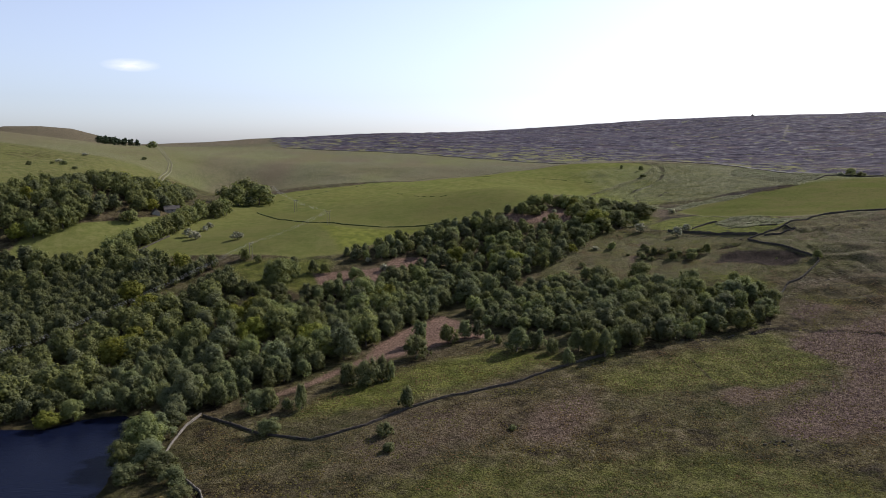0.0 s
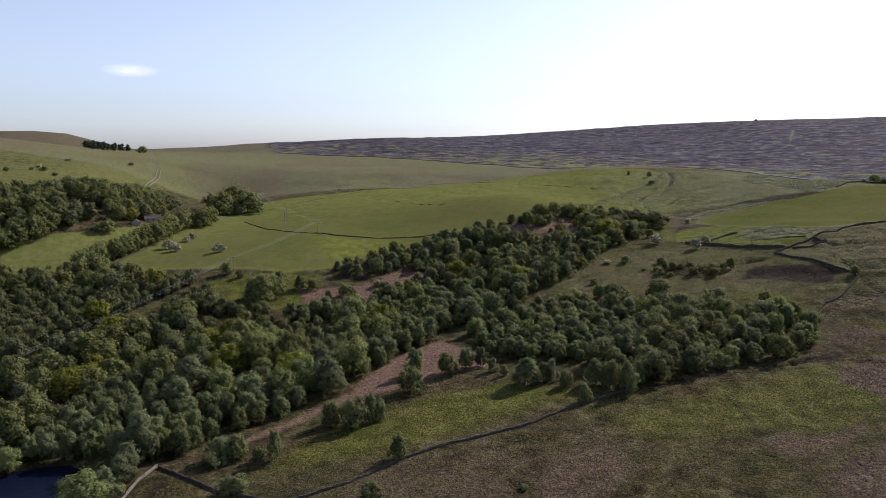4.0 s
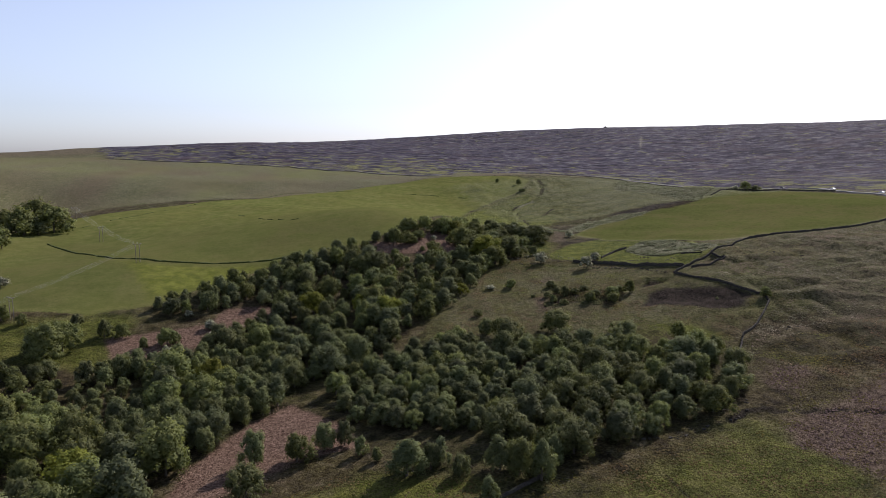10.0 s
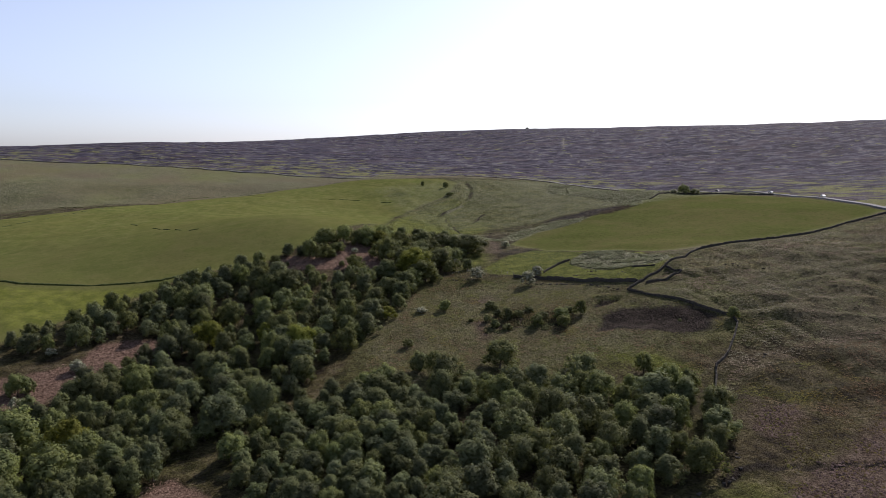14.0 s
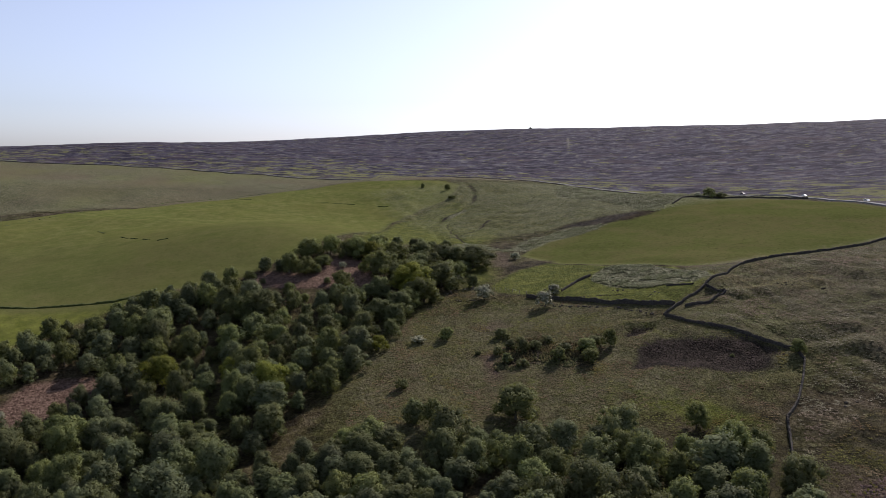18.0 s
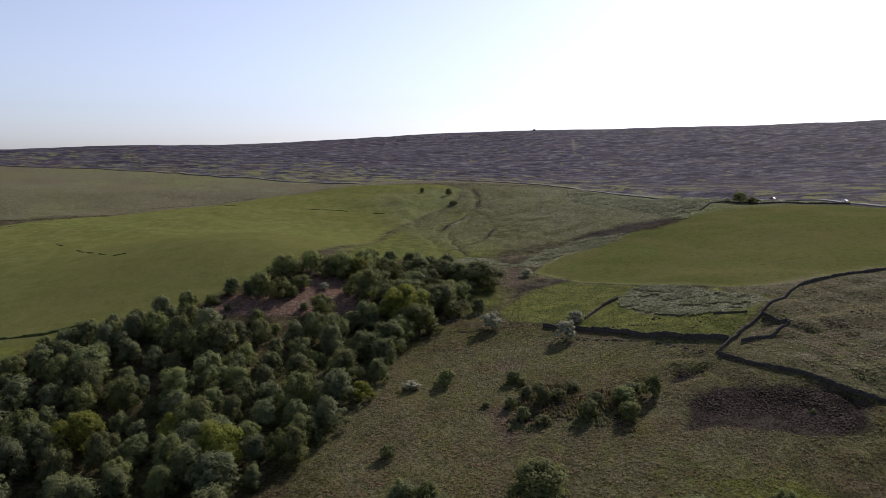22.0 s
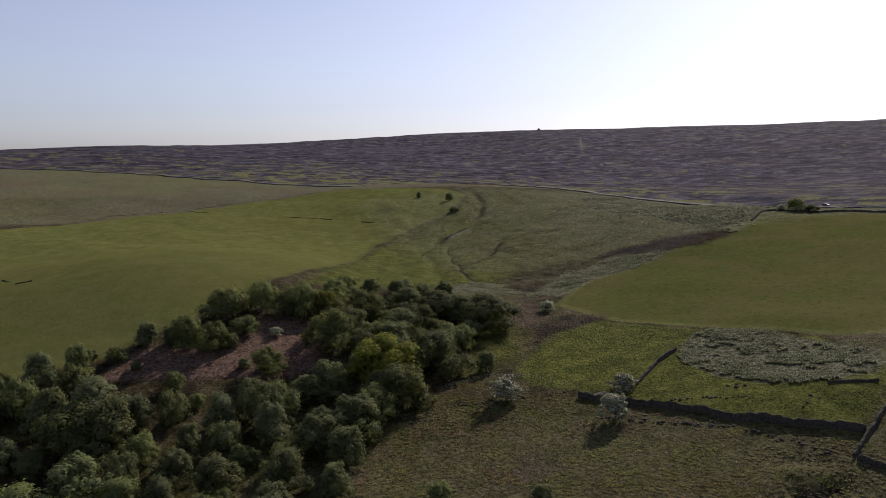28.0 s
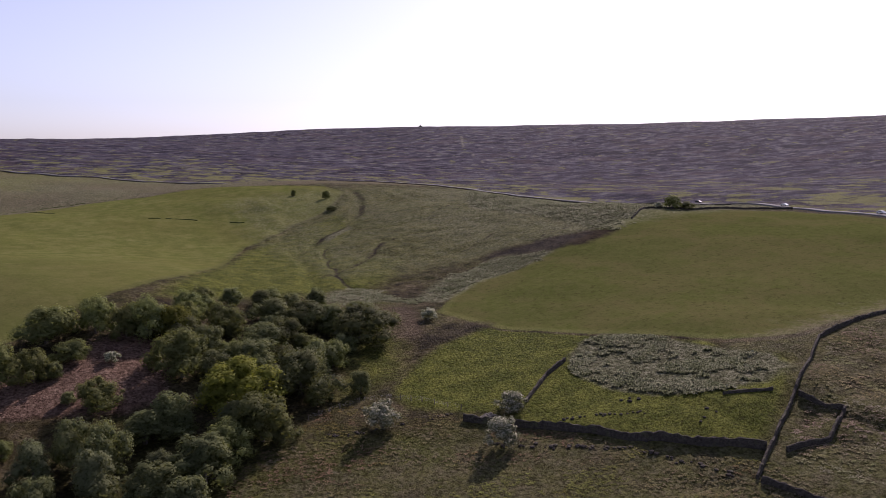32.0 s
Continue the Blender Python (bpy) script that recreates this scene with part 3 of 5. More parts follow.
CHANNELS = [[(190, 714), (180, 676), (173, 640), (168, 603)], [(173, 640), (185, 651), (202, 674), (215, 696), (237, 699), (252, 690)],
            [(160, 606), (168, 603), (174, 600), (187, 609), (204, 604), (220, 612), (234, 620), (260, 626), (290, 640)], [(190, 655), (203, 651), (216, 640), (240, 646), (262, 660)],
            [(215, 750), (232, 735), (258, 738), (280, 760), (300, 770)]]
# Ground here gets dark cover for the bushes' shadow and low growth.
SCRUB = [(112, 425), (117, 417), (127, 417), (142, 404), (151, 420), (144, 431), (127, 440)]
EAST_BANKS = [[(206, 405), (222, 400), (232, 396), (246, 387), (274, 377), (310, 368)], [(207, 388), (214, 388), (226, 384), (240, 374), (262, 362)]]
DITCH = [(132, 303), (139, 307), (147, 307), (158, 303), (168, 299), (182, 294), (215, 280)]
SHEEP_PATH = [(98, 278), (98, 268), (98, 258), (97, 249), (93, 240)]
BRACKEN_EAST = [(167, 345), (180, 351), (208, 358), (240, 356), (270, 340), (230, 310), (200, 315), (182, 320), (171, 337)]
ROAD = [(-320, 1490), (-58, 1380), (120, 1200), (250, 1020), (342, 905), (400, 810), (425, 730), (431, 660), (425, 600), (412, 540), (403, 490), (402, 440), (412, 380), (440, 300)]
MOOR = [(-900, 6000), (-640, 2900), (-440, 1900)] + ROAD + [(520, 150), (900, -300), (4500, -800), (6000, 6000)]
TRACK = [(-496, 1289), (-440, 1150), (-405, 1065), (-384, 1013), (-370, 987), (-354, 955), (-345, 924), (-334, 869), (-326, 838)]
MOOR_TRACK = [(560, 1000), (652, 1300), (760, 1600), (851, 1830), (980, 2100)]


def make_ground():
    def lines(lo, hi, step, end_lo, end_hi, fine):
        mid = np.unique(np.concatenate([np.arange(lo, fine[0], step), np.arange(fine[0], fine[1], 1.1), np.arange(fine[1], hi + 0.1, step)]))
        up, down, s = [], [], step
        v = mid[-1]
        while v < end_hi:
            s *= 1.045
            v += s
            up.append(v)
        v, s = mid[0], step
        while v > end_lo:
            s *= 1.10
            v -= s
            down.append(v)
        return np.array(down[::-1] + list(mid) + up)

    xs, ys = lines(-215, 400, 2.5, -6000, 6500, (142, 242)), lines(140, 860, 2.5, -1500, 6500, (370, 440))
    gx, gy = np.meshgrid(xs, ys)
    x, y = gx.ravel(), gy.ravel()
    z = land(x, y)
    nx, ny = len(xs), len(ys)
    SHEET.update(x=xs, y=ys, z=z.reshape(ny, nx))
    k = (np.arange(ny - 1)[:, None] * nx + np.arange(nx - 1)).ravel()
    quads = np.stack([k, k + 1, k + nx + 1, k + nx], -1)
    me = bpy.data.meshes.new("ground")
    me.vertices.add(len(x))
    me.vertices.foreach_set("co", np.stack([x, y, z], -1).ravel())
    me.loops.add(quads.size)
    me.loops.foreach_set("vertex_index", quads.ravel().astype(np.int32))
    me.polygons.add(len(quads))
    me.polygons.foreach_set("loop_start", np.arange(0, quads.size, 4, dtype=np.int32))
    me.polygons.foreach_set("use_smooth", np.ones(len(quads), bool))
    me.update()

    def zone(poly, edge=3.0):
        return np.clip(depth_in(poly, x, y) / (2 * edge) + 0.5, 0, 1)

    def ribbon(line, half):
        return np.clip((half - off_line(line, x, y)) / half + 0.5, 0, 1)

    moor = zone(MOOR, 4)
    pasture = np.maximum.reduce([zone(HOME_FIELD), zone(FARM_FIELD), zone(EAST_FIELD)])
    mottle = 0.6 * soft_noise(x, y * 0.5, 70, 61) + 0.4 * soft_noise(x, y * 0.6, 24, 62)
    hill = (0.78 + 0.44 * mottle) * np.clip((-240 - x) / 120, 0, 1) * np.clip((y - 480) / 100, 0, 1) * 0.60 * np.clip((1700 - y) / 300, 0, 1)
    pasture = np.maximum(pasture, hill)
    beyond = np.clip((y - 860) / 40, 0, 1) * (1 - np.clip(depth_in(HOME_FIELD, x, y) / 3 + 0.5, 0, 1)) * (1 - moor)
    pasture = np.maximum(pasture, (0.35 + 0.34 * mottle) * beyond)
    bracken = np.maximum.reduce([zone(p, 4) for p in BRACKEN])
    lush = np.maximum.reduce([1.3 * zone(LUSH_PLOT, 4), 1.0 * zone(FOLD), 0.62 * zone(GREEN_STRIP, 8), 0.55 * zone(GREEN_APRON, 12)])
    rise = (1 - zone(LUSH_PLOT, 2)) * (1 - zone(FOLD, 2)) * np.clip((x - 40) / 30, 0, 1) * np.clip((y - 350) / 40, 0, 1) * np.clip((500 - y) / 30, 0, 1)
    lush = np.maximum(lush, 0.60 * rise)
    valley = np.clip((x - 130) / 40, 0, 1) * np.clip((y - 600) / 30, 0, 1) * (1 - moor) * np.clip((900 - y) / 60, 0, 1)
    lush = np.maximum(lush, 0.56 * valley * (1 - pasture))
    lush = np.maximum(lush, 0.38 * np.clip((x - 195) / 30, 0, 1) * np.clip((470 - y) / 20, 0, 1) * np.clip((y - 280) / 60, 0, 1))
    east = np.clip((x - 195) / 30, 0, 1) * np.clip((470 - y) / 20, 0, 1) * (1 - zone(EAST_FIELD))
    # Pale shares on rise and valley also stand for mid-distance haze.
    pale = np.maximum.reduce([zone(FRONDS, 2), 0.85 * zone(SLOPE_FRONDS, 3), 0.9 * zone(SCREE, 4), 0.85 * zone(BANK_FRONDS, 5), 0.7 * zone(PALE_BANK, 3), (0.66 - 0.26 * mottle) * beyond, 0.50 * east, 0.44 * rise, (0.34 + 0.32 * mottle) * valley])
    heath = np.maximum.reduce([zone(p, 6) for p in HEATH[:3]] + [0.58 * zone(HEATH[3], 5), 0.8 * zone(HEATH[4], 4)] + [(0.18 + 0.34 * soft_noise(x, y * 0.5, 45, 63)) * beyond, 0.46 * east, 0.41 * rise, 0.55 * hill])
    # Far hills get paler cover, with distance haze painted into the ground colour.
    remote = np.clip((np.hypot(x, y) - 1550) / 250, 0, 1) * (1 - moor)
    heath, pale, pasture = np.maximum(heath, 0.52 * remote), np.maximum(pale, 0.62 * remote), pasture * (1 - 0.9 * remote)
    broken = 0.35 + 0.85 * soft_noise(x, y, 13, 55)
    # SCAR and PIT carry heather and painted bank shade as dark cover.
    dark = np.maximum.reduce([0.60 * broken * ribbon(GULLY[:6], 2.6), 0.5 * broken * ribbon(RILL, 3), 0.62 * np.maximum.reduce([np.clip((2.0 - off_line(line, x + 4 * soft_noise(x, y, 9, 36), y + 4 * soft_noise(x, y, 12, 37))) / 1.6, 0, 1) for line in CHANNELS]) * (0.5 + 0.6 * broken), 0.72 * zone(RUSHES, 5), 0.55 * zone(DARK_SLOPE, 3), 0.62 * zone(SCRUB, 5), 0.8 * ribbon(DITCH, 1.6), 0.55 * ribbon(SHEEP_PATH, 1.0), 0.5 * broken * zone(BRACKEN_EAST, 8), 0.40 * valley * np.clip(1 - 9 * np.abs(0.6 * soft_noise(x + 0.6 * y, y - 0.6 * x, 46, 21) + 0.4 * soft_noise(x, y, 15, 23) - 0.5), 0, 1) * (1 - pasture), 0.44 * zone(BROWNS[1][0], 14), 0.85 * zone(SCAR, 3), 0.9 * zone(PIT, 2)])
    track = 0.5 * ribbon(MOOR_TRACK, 6)
    lush = np.maximum.reduce([lush] + [v * zone(p, e) for p, v, e in GREENS])
    heath = np.maximum.reduce([heath] + [v * zone(p, e) for p, v, e in BROWNS])
    lush = lush * (1 - np.clip(depth_in(EAST_FIELD, x, y) / 3 + 1.2, 0, 1))
    sward = me.attributes.new("sward", "FLOAT", "POINT")
    sward.data.foreach_set("value", (zone(EAST_FIELD, 4) * 0.85 + 0.62 * zone(HOME_FIELD, 40) * np.clip((720 - y) / 160, 0, 1)).astype(np.float32))
    flush = me.attributes.new("flush", "FLOAT", "POINT")
    flush.data.foreach_set("value", (np.clip(1.25 - off_line(ROAD, x, y) / 420, 0, 1) * (0.5 + soft_noise(x, y, 260, 65))).astype(np.float32))
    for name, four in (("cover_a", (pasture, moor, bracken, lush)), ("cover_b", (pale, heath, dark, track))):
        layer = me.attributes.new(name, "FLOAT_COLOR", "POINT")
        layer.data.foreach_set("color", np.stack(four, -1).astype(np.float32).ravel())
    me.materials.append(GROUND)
    ob = new("ground", me)
    return tagged(ob, "rolling valley ground of pasture, rough grass and heather moor", "ground", kind="structure")


make_ground()


# ---- small helpers for meshes ----
def mesh_of(name, verts, faces, mats, face_mat=None, smooth=False):
    me = bpy.data.meshes.new(name)
    verts = np.asarray(verts, float)
    me.from_pydata(verts.tolist(), [], [tuple(f) for f in faces])
    for mt in mats:
        me.materials.append(mt)
    if face_mat is not None:
        me.polygons.foreach_set("material_index", np.asarray(face_mat, np.int32))
    if smooth:
        me.polygons.foreach_set("use_smooth", np.ones(len(me.polygons), bool))
    me.update()
    return me


def part(name, bm, material, parent, label=""):
    me = bpy.data.meshes.new(name)
    bm.to_mesh(me)
    bm.free()
    me.materials.append(material)
    ob = new(name, me)
    ob.parent = parent
    return tagged(ob, label)


def box(bm, cx, cy, cz, sx, sy, sz):
    m = Matrix.Translation((cx, cy, cz)) @ Matrix.Diagonal((sx, sy, sz, 1))
    return bmesh.ops.create_cube(bm, size=1, matrix=m)


def along(line, step):
    """Evenly spaced points with their direction along a plan line."""
    out = []
    for (x1, y1), (x2, y2) in zip(line, line[1:]):
        n = max(1, int(math.hypot(x2 - x1, y2 - y1) / step))
        for k in range(n):
            out.append((x1 + (x2 - x1) * k / n, y1 + (y2 - y1) * k / n))
    out.append(line[-1])
    return out


# ---- lake ----
def make_lake():
    mx, my = sum(p[0] for p in LAKE) / len(LAKE), sum(p[1] for p in LAKE) / len(LAKE)
    wide = [(mx + (px - mx) * 1.05, my + (py - my) * 1.05) for px, py in LAKE]
    me = mesh_of("lake", [(px, py, WATER_Z) for px, py in wide], [tuple(range(len(wide)))], [WATER])
    tagged(new("lake", me), "still dark blue lake water with faint ripples", "water", kind="structure")


make_lake()


# ---- dry-stone walls ----
def stone_wall(line, high, thick, label, seed, gaps=0.0, mat=STONE, name="stone_wall"):
    rng = np.random.default_rng(seed)
    pts = np.array(along(line, 0.9))
    d = np.gradient(pts, axis=0)
    d /= np.linalg.norm(d, axis=1)[:, None]
    nrm = np.stack([-d[:, 1], d[:, 0]], -1)
    zg = land(pts[:, 0], pts[:, 1])
    n = len(pts)
    worn = soft_noise(pts[:, 0], pts[:, 1], 7, seed)
    h = high * (0.72 + 0.36 * rng.random(n)) * (0.8 + 0.4 * soft_noise(pts[:, 0], pts[:, 1], 14, seed + 5)) * np.where(worn < gaps, 0.45, 1.0)
    verts = []
    profile = [(-0.56, -0.35), (-0.5, 0.45), (-0.40, 0.86), (-0.26, 1.0), (0.26, 1.0), (0.40, 0.86), (0.5, 0.45), (0.56, -0.35)]
    for k in range(n):
        for u, v in profile:
            w = u * thick + rng.normal(0, 0.045)
            zz = zg[k] + (v * h[k] if v > 0 else v) + rng.normal(0, 0.05)
            verts.append((pts[k, 0] + nrm[k, 0] * w + rng.normal(0, 0.05), pts[k, 1] + nrm[k, 1] * w, zz))
    m = len(profile)
    faces = [(k * m + i, k * m + i + 1, (k + 1) * m + i + 1, (k + 1) * m + i) for k in range(n - 1) for i in range(m - 1)]
    faces += [tuple(range(m))[::-1], tuple((n - 1) * m + i for i in range(m))]
    ob = new(name, mesh_of(name, verts, faces, [mat]))
    return tagged(ob, label, "wall", kind="structure")


WALLS = [
    ([(-83, 242), (-70, 232), (-59, 224), (-41, 217), (-25, 225), (-12, 237), (3, 247), (24, 258), (46, 273), (68, 286)], 1.15, "long dark dry-stone wall across rough grass", 0.12),
    ([(160, 343), (168, 353), (174, 361), (184, 368), (193, 376), (201, 384), (203, 390), (197, 396), (192, 409), (185, 421), (182, 430)], 1.5, "tumbled dark dry-stone wall curving up the hillside", 0.15),
    ([(150, 481), (155, 476), (161, 470), (170, 461), (180, 447), (190, 436)], 2.1, "tall dark dry-stone wall of the sheepfold", 0.0),
    ([(166, 481), (172, 486), (178, 491), (188, 497)], 1.6, "broken dry-stone wall beside hawthorns", 0.1),
    ([(182, 431), (191, 436), (200, 441), (211, 447), (220, 452), (242, 465), (258, 468), (295, 470), (322, 474), (353, 483), (378, 489), (400, 492)], 1.5, "dark dry-stone wall below the grazed field", 0.05),
    ([(193, 434), (202, 432), (213, 437), (211, 446)], 1.5, "small ruined stone pen", 0.1),
    ([(208, 450), (203, 453), (199, 455)], 0.8, "short stub of dry-stone wall", 0.0),
    ([(320, 628), (343, 645), (367, 634), (422, 618)], 1.4, "dark field wall along the roadside pasture", 0.0),
    ([(-315, 1480), (-55, 1371), (116, 1194), (245, 1015), (336, 900), (393, 807), (418, 730), (424, 662)], 1.0, "distant dark dry-stone wall along the moor road", 0.05),
    ([(-215, 478), (-206, 500), (-200, 530)], 1.2, "low hedge-bank wall beside the farm field", 0.2),
]
for i, (line, high, label, gaps) in enumerate(WALLS):
    stone_wall(line, high * 0.78, 0.58, label, 40 + i, gaps)
stone_wall([(-84, 243), (-86, 234), (-86, 222), (-85, 211), (-79, 201), (-72, 194), (-66, 187), (-58, 170)], 0.8, 0.5, "pale straight coped wall at the lake edge", 77, 0.0, PALE_STONE, "lake_wall")

BANKS = [
    [(-163, 642), (-122, 592), (-98, 552), (-73, 529), (-43, 523), (-12, 522), (2, 527)],
    [(-156, 698), (-137, 729), (-108, 760), (-83, 804), (-66, 826)],
    [(-154, 894), (-128, 904), (-91, 850), (-61, 846), (-16, 924), (56, 946), (86, 947)],
    [(-43, 705), (-22, 655), (-2, 613), (6, 612)],
    [(37, 930), (60, 880), (69, 868)],
    [(92, 826), (130, 812), (173, 794)],
]
for i, line in enumerate(BANKS):
    if i == 0:
        stone_wall(line, 0.55, 1.7, "low dark rushy field bank crossing pasture", 119, 0.35, TURF, "field_bank")
        continue
    steps = along(line, 9.0)
    for k in range(len(steps) - 1):
        if rnd2(k, i, 7) < 0.68:
            (x1, y1), (x2, y2) = steps[k], steps[k + 1]
            far_end = 0.4 + 0.7 * rnd2(k, i, 8)
            stone_wall([(x1, y1), (x1 + (x2 - x1) * far_end, y1 + (y2 - y1) * far_end)], 0.32, 1.3, "low dark rushy field bank crossing pasture", 120 + i + k, 0.4, TURF, "field_bank")


# ---- road ----
def strip(name, line, half, lift, mat, label):
    pts = np.array(along(line, 5.0))
    d = np.gradient(pts, axis=0)
    d /= np.linalg.norm(d, axis=1)[:, None]
    nrm = np.stack([-d[:, 1], d[:, 0]], -1)
    verts, faces = [], []
    for p, n in zip(pts, nrm):
        z = max(ground_z(*(p + n * u)) for u in (-half, 0, half)) + lift
        for u, dz in ((-half - 1.2, -2.4), (-half, 0), (half, 0), (half + 1.2, -2.4)):
            verts.append((p[0] + n[0] * u, p[1] + n[1] * u, z + dz))
    for k in range(len(pts) - 1):
        for i in range(3):
            faces.append((4 * k + i, 4 * k + i + 1, 4 * k + i + 5, 4 * k + i + 4))
    tagged(new(name, mesh_of(name, verts, faces, [mat])), label, "road", kind="structure")


strip("road", ROAD, 2.7, 0.6, ASPHALT, "pale grey moorland road between pasture and heather")
for side in (-1.9, 1.9):
    strip("farm_track", [(x + side, y) for x, y in TRACK], 0.9, 0.10, DIRT, "worn twin-rutted farm track climbing a grassy hill")


# ---- trees ----
ICO_V = np.array([(1, 0, 0), (-1, 0, 0), (0, 1, 0), (0, -1, 0), (0, 0, 1), (0, 0, -1)], float)
ICO_F = [(0, 2, 4), (2, 1, 4), (1, 3, 4), (3, 0, 4), (2, 0, 5), (1, 2, 5), (3, 1, 5), (0, 3, 5)]


def crown_arrays(rng, lobes, cards, leaf, core=0.66):
    """A crown of lobes (centre, radii): a rough leafy core and many small leaf sprays round each."""
    verts, faces, soft = [], [], []
    count = 0
    total = sum(r[0] * r[2] for _, r in lobes)
    heart = np.mean([np.array(c) for c, _ in lobes], axis=0) - (0, 0, 1.2)
    for c, r in lobes:
        c, r = np.array(c), np.array(r)
        rough = 1 + rng.normal(0, 0.11, (len(ICO_V), 1))
        verts.append(c + ICO_V * r * core * rough)
        soft.append(ICO_V)
        faces += [tuple(count + i for i in f) for f in ICO_F]
        count += len(ICO_V)
        n = max(14, int(cards * r[0] * r[2] / total))
        d = rng.normal(0, 1, (n, 3))
        d[:, 2] = d[:, 2] * 0.9 + 0.25
        d /= np.linalg.norm(d, axis=1)[:, None]
        ragged = np.where(rng.random((n, 1)) < 0.13, rng.uniform(1.1, 1.45, (n, 1)), rng.uniform(0.5, 1.0, (n, 1)) ** 0.5 * 1.12)
        p = c + d * r * ragged
        whole = p - heart
        whole /= np.linalg.norm(whole, axis=1)[:, None] + 1e-9
        nn = 0.62 * d + 0.38 * whole + rng.normal(0, 0.27, (n, 3))
        nn /= np.linalg.norm(nn, axis=1)[:, None]
        t = np.cross(nn, rng.normal(0, 1, (n, 3)))
        t /= np.linalg.norm(t, axis=1)[:, None] + 1e-9
        b = np.cross(nn, t)
        s = leaf * rng.uniform(0.55, 1.45, (n, 1))
        spray = np.stack([p - t * s - b * s * 0.6, p + t * s - b * s * 0.5, p + b * s * 1.1 + nn * s * 0.3], 1).reshape(-1, 3)
        verts.append(spray)
        way = 0.60 * d + 0.40 * whole + rng.normal(0, 0.10, (n, 3))
        soft.append(np.repeat(way / np.linalg.norm(way, axis=1)[:, None], 3, axis=0))
        faces += [(count + 3 * k, count + 3 * k + 1, count + 3 * k + 2) for k in range(n)]
        count += 3 * n
    return np.concatenate(verts), faces, np.concatenate(soft)


def tube(points, radii, sides=7):
    verts, faces = [], []
    for k, (p, r) in enumerate(zip(points, radii)):
        for i in range(sides):
            a = 2 * math.pi * i / sides
            verts.append((p[0] + r * math.cos(a), p[1] + r * math.sin(a), p[2]))
    for k in range(len(points) - 1):
        for i in range(sides):
            j = (i + 1) % sides
            faces.append((k * sides + i, k * sides + j, (k + 1) * sides + j, (k + 1) * sides + i))
    faces.append(tuple((len(points) - 1) * sides + i for i in range(sides)))
    return verts, faces


def tree_arrays(kind, seed, thin=False):
    """Trunk and crown of one tree, 10 m tall and about 8 m wide."""
    rng = np.random.default_rng(seed)
    build = rng.uniform(0.85, 1.15)
    form = {
        "oak": (40, 0.07, 4.2, 0.52, 5200, 0.185), "alder": (40, 0.05, 3.3, 0.50, 4600, 0.17), "birch": (46, 0.06, 2.8, 0.50, 4600, 0.155),
        "willow": (44, 0.01, 4.4, 0.44, 5200, 0.175), "sycamore": (36, 0.08, 4.1, 0.52, 5200, 0.19), "hawthorn": (26, 0.12, 4.3, 0.55, 4200, 0.20),
        "pine": (12, 0.03, 3.0, 0.60, 1500, 0.30)}[kind]
    n, clear, half, mid, cards, leaf = form
    if thin == "fine":
        cards, leaf = int(cards * 1.35), leaf * 0.86
    elif thin:
        cards, leaf = int(cards * 0.30), leaf * 1.65
    lobes = [((rng.normal(0, 0.3), rng.normal(0, 0.3), 10 * mid), (half * 0.50, half * 0.50, 10 * (1 - clear) * 0.34))]
    lean, bias = rng.uniform(0, 6.28), rng.uniform(0.10, 0.34)
    for k in range(n):
        a = 2.4 * k + rng.uniform(-0.4, 0.4)
        lvl = (k + rng.uniform(0.0, 1.0)) / n
        zc = 10 * (clear + (1 - clear) * (0.10 + 0.76 * lvl))
        spread = half * 0.76 * math.sqrt(max(0.05, 1 - (abs(lvl - 0.30) / 0.80) ** 2)) * rng.uniform(0.50, 1.34) * (1 + bias * math.cos(a - lean + 1.6 * lvl))
        r = half * rng.choice((rng.uniform(0.11, 0.20), rng.uniform(0.20, 0.36)))
        tall = {"birch": 1.7, "alder": 1.45, "willow": 1.4, "pine": 0.7}.get(kind, 1.2) * rng.uniform(0.8, 1.35)
        lobes.append(((spread * build * math.cos(a), spread / build * math.sin(a), zc), (r, r, r * tall)))
    if kind in ("birch", "alder"):
        lobes = [((c[0] * (1.07 - 0.030 * c[2]), c[1] * (1.07 - 0.030 * c[2]), c[2]), r) for c, r in lobes]
    for _ in range(3):
        tip = half * rng.uniform(0.16, 0.30)
        lobes.append(((rng.normal(0, half * 0.22), rng.normal(0, half * 0.22), rng.uniform(9.0, 10.1) - tip), (tip, tip, tip * 1.5)))
    cv, cf, cn = crown_arrays(rng, lobes, cards, leaf)
    bend = rng.normal(0, 0.25, 2)
    tv, tf = tube([(bend[0] * s * s, bend[1] * s * s, 10 * s * 0.72 - 0.5) for s in (0, 0.25, 0.5, 0.75, 1)], (0.30, 0.23, 0.19, 0.13, 0.06))
    for c, r in lobes[2:7]:
        base = np.array((bend[0] * 0.2, bend[1] * 0.2, max(1.2, c[2] * 0.55)))
        bv, bf = tube([base, base * 0.5 + np.array(c) * 0.5, np.array(c)], (0.12, 0.09, 0.04), 5)
        tf += [tuple(len(tv) + i for i in f) for f in bf]
        tv = list(tv) + list(bv)
    return (np.array(tv), tf), (cv, cf, cn)


HALF = {"oak": 4.0, "alder": 3.2, "birch": 2.7, "willow": 4.2, "sycamore": 3.9, "hawthorn": 4.2, "pine": 3.0}
TREE_NAMES = {"oak": "oak_tree", "alder": "alder_tree", "birch": "birch_tree", "willow": "willow_bush", "sycamore": "sycamore_tree",
              "hawthorn": "hawthorn_bush", "pine": "pine_tree"}
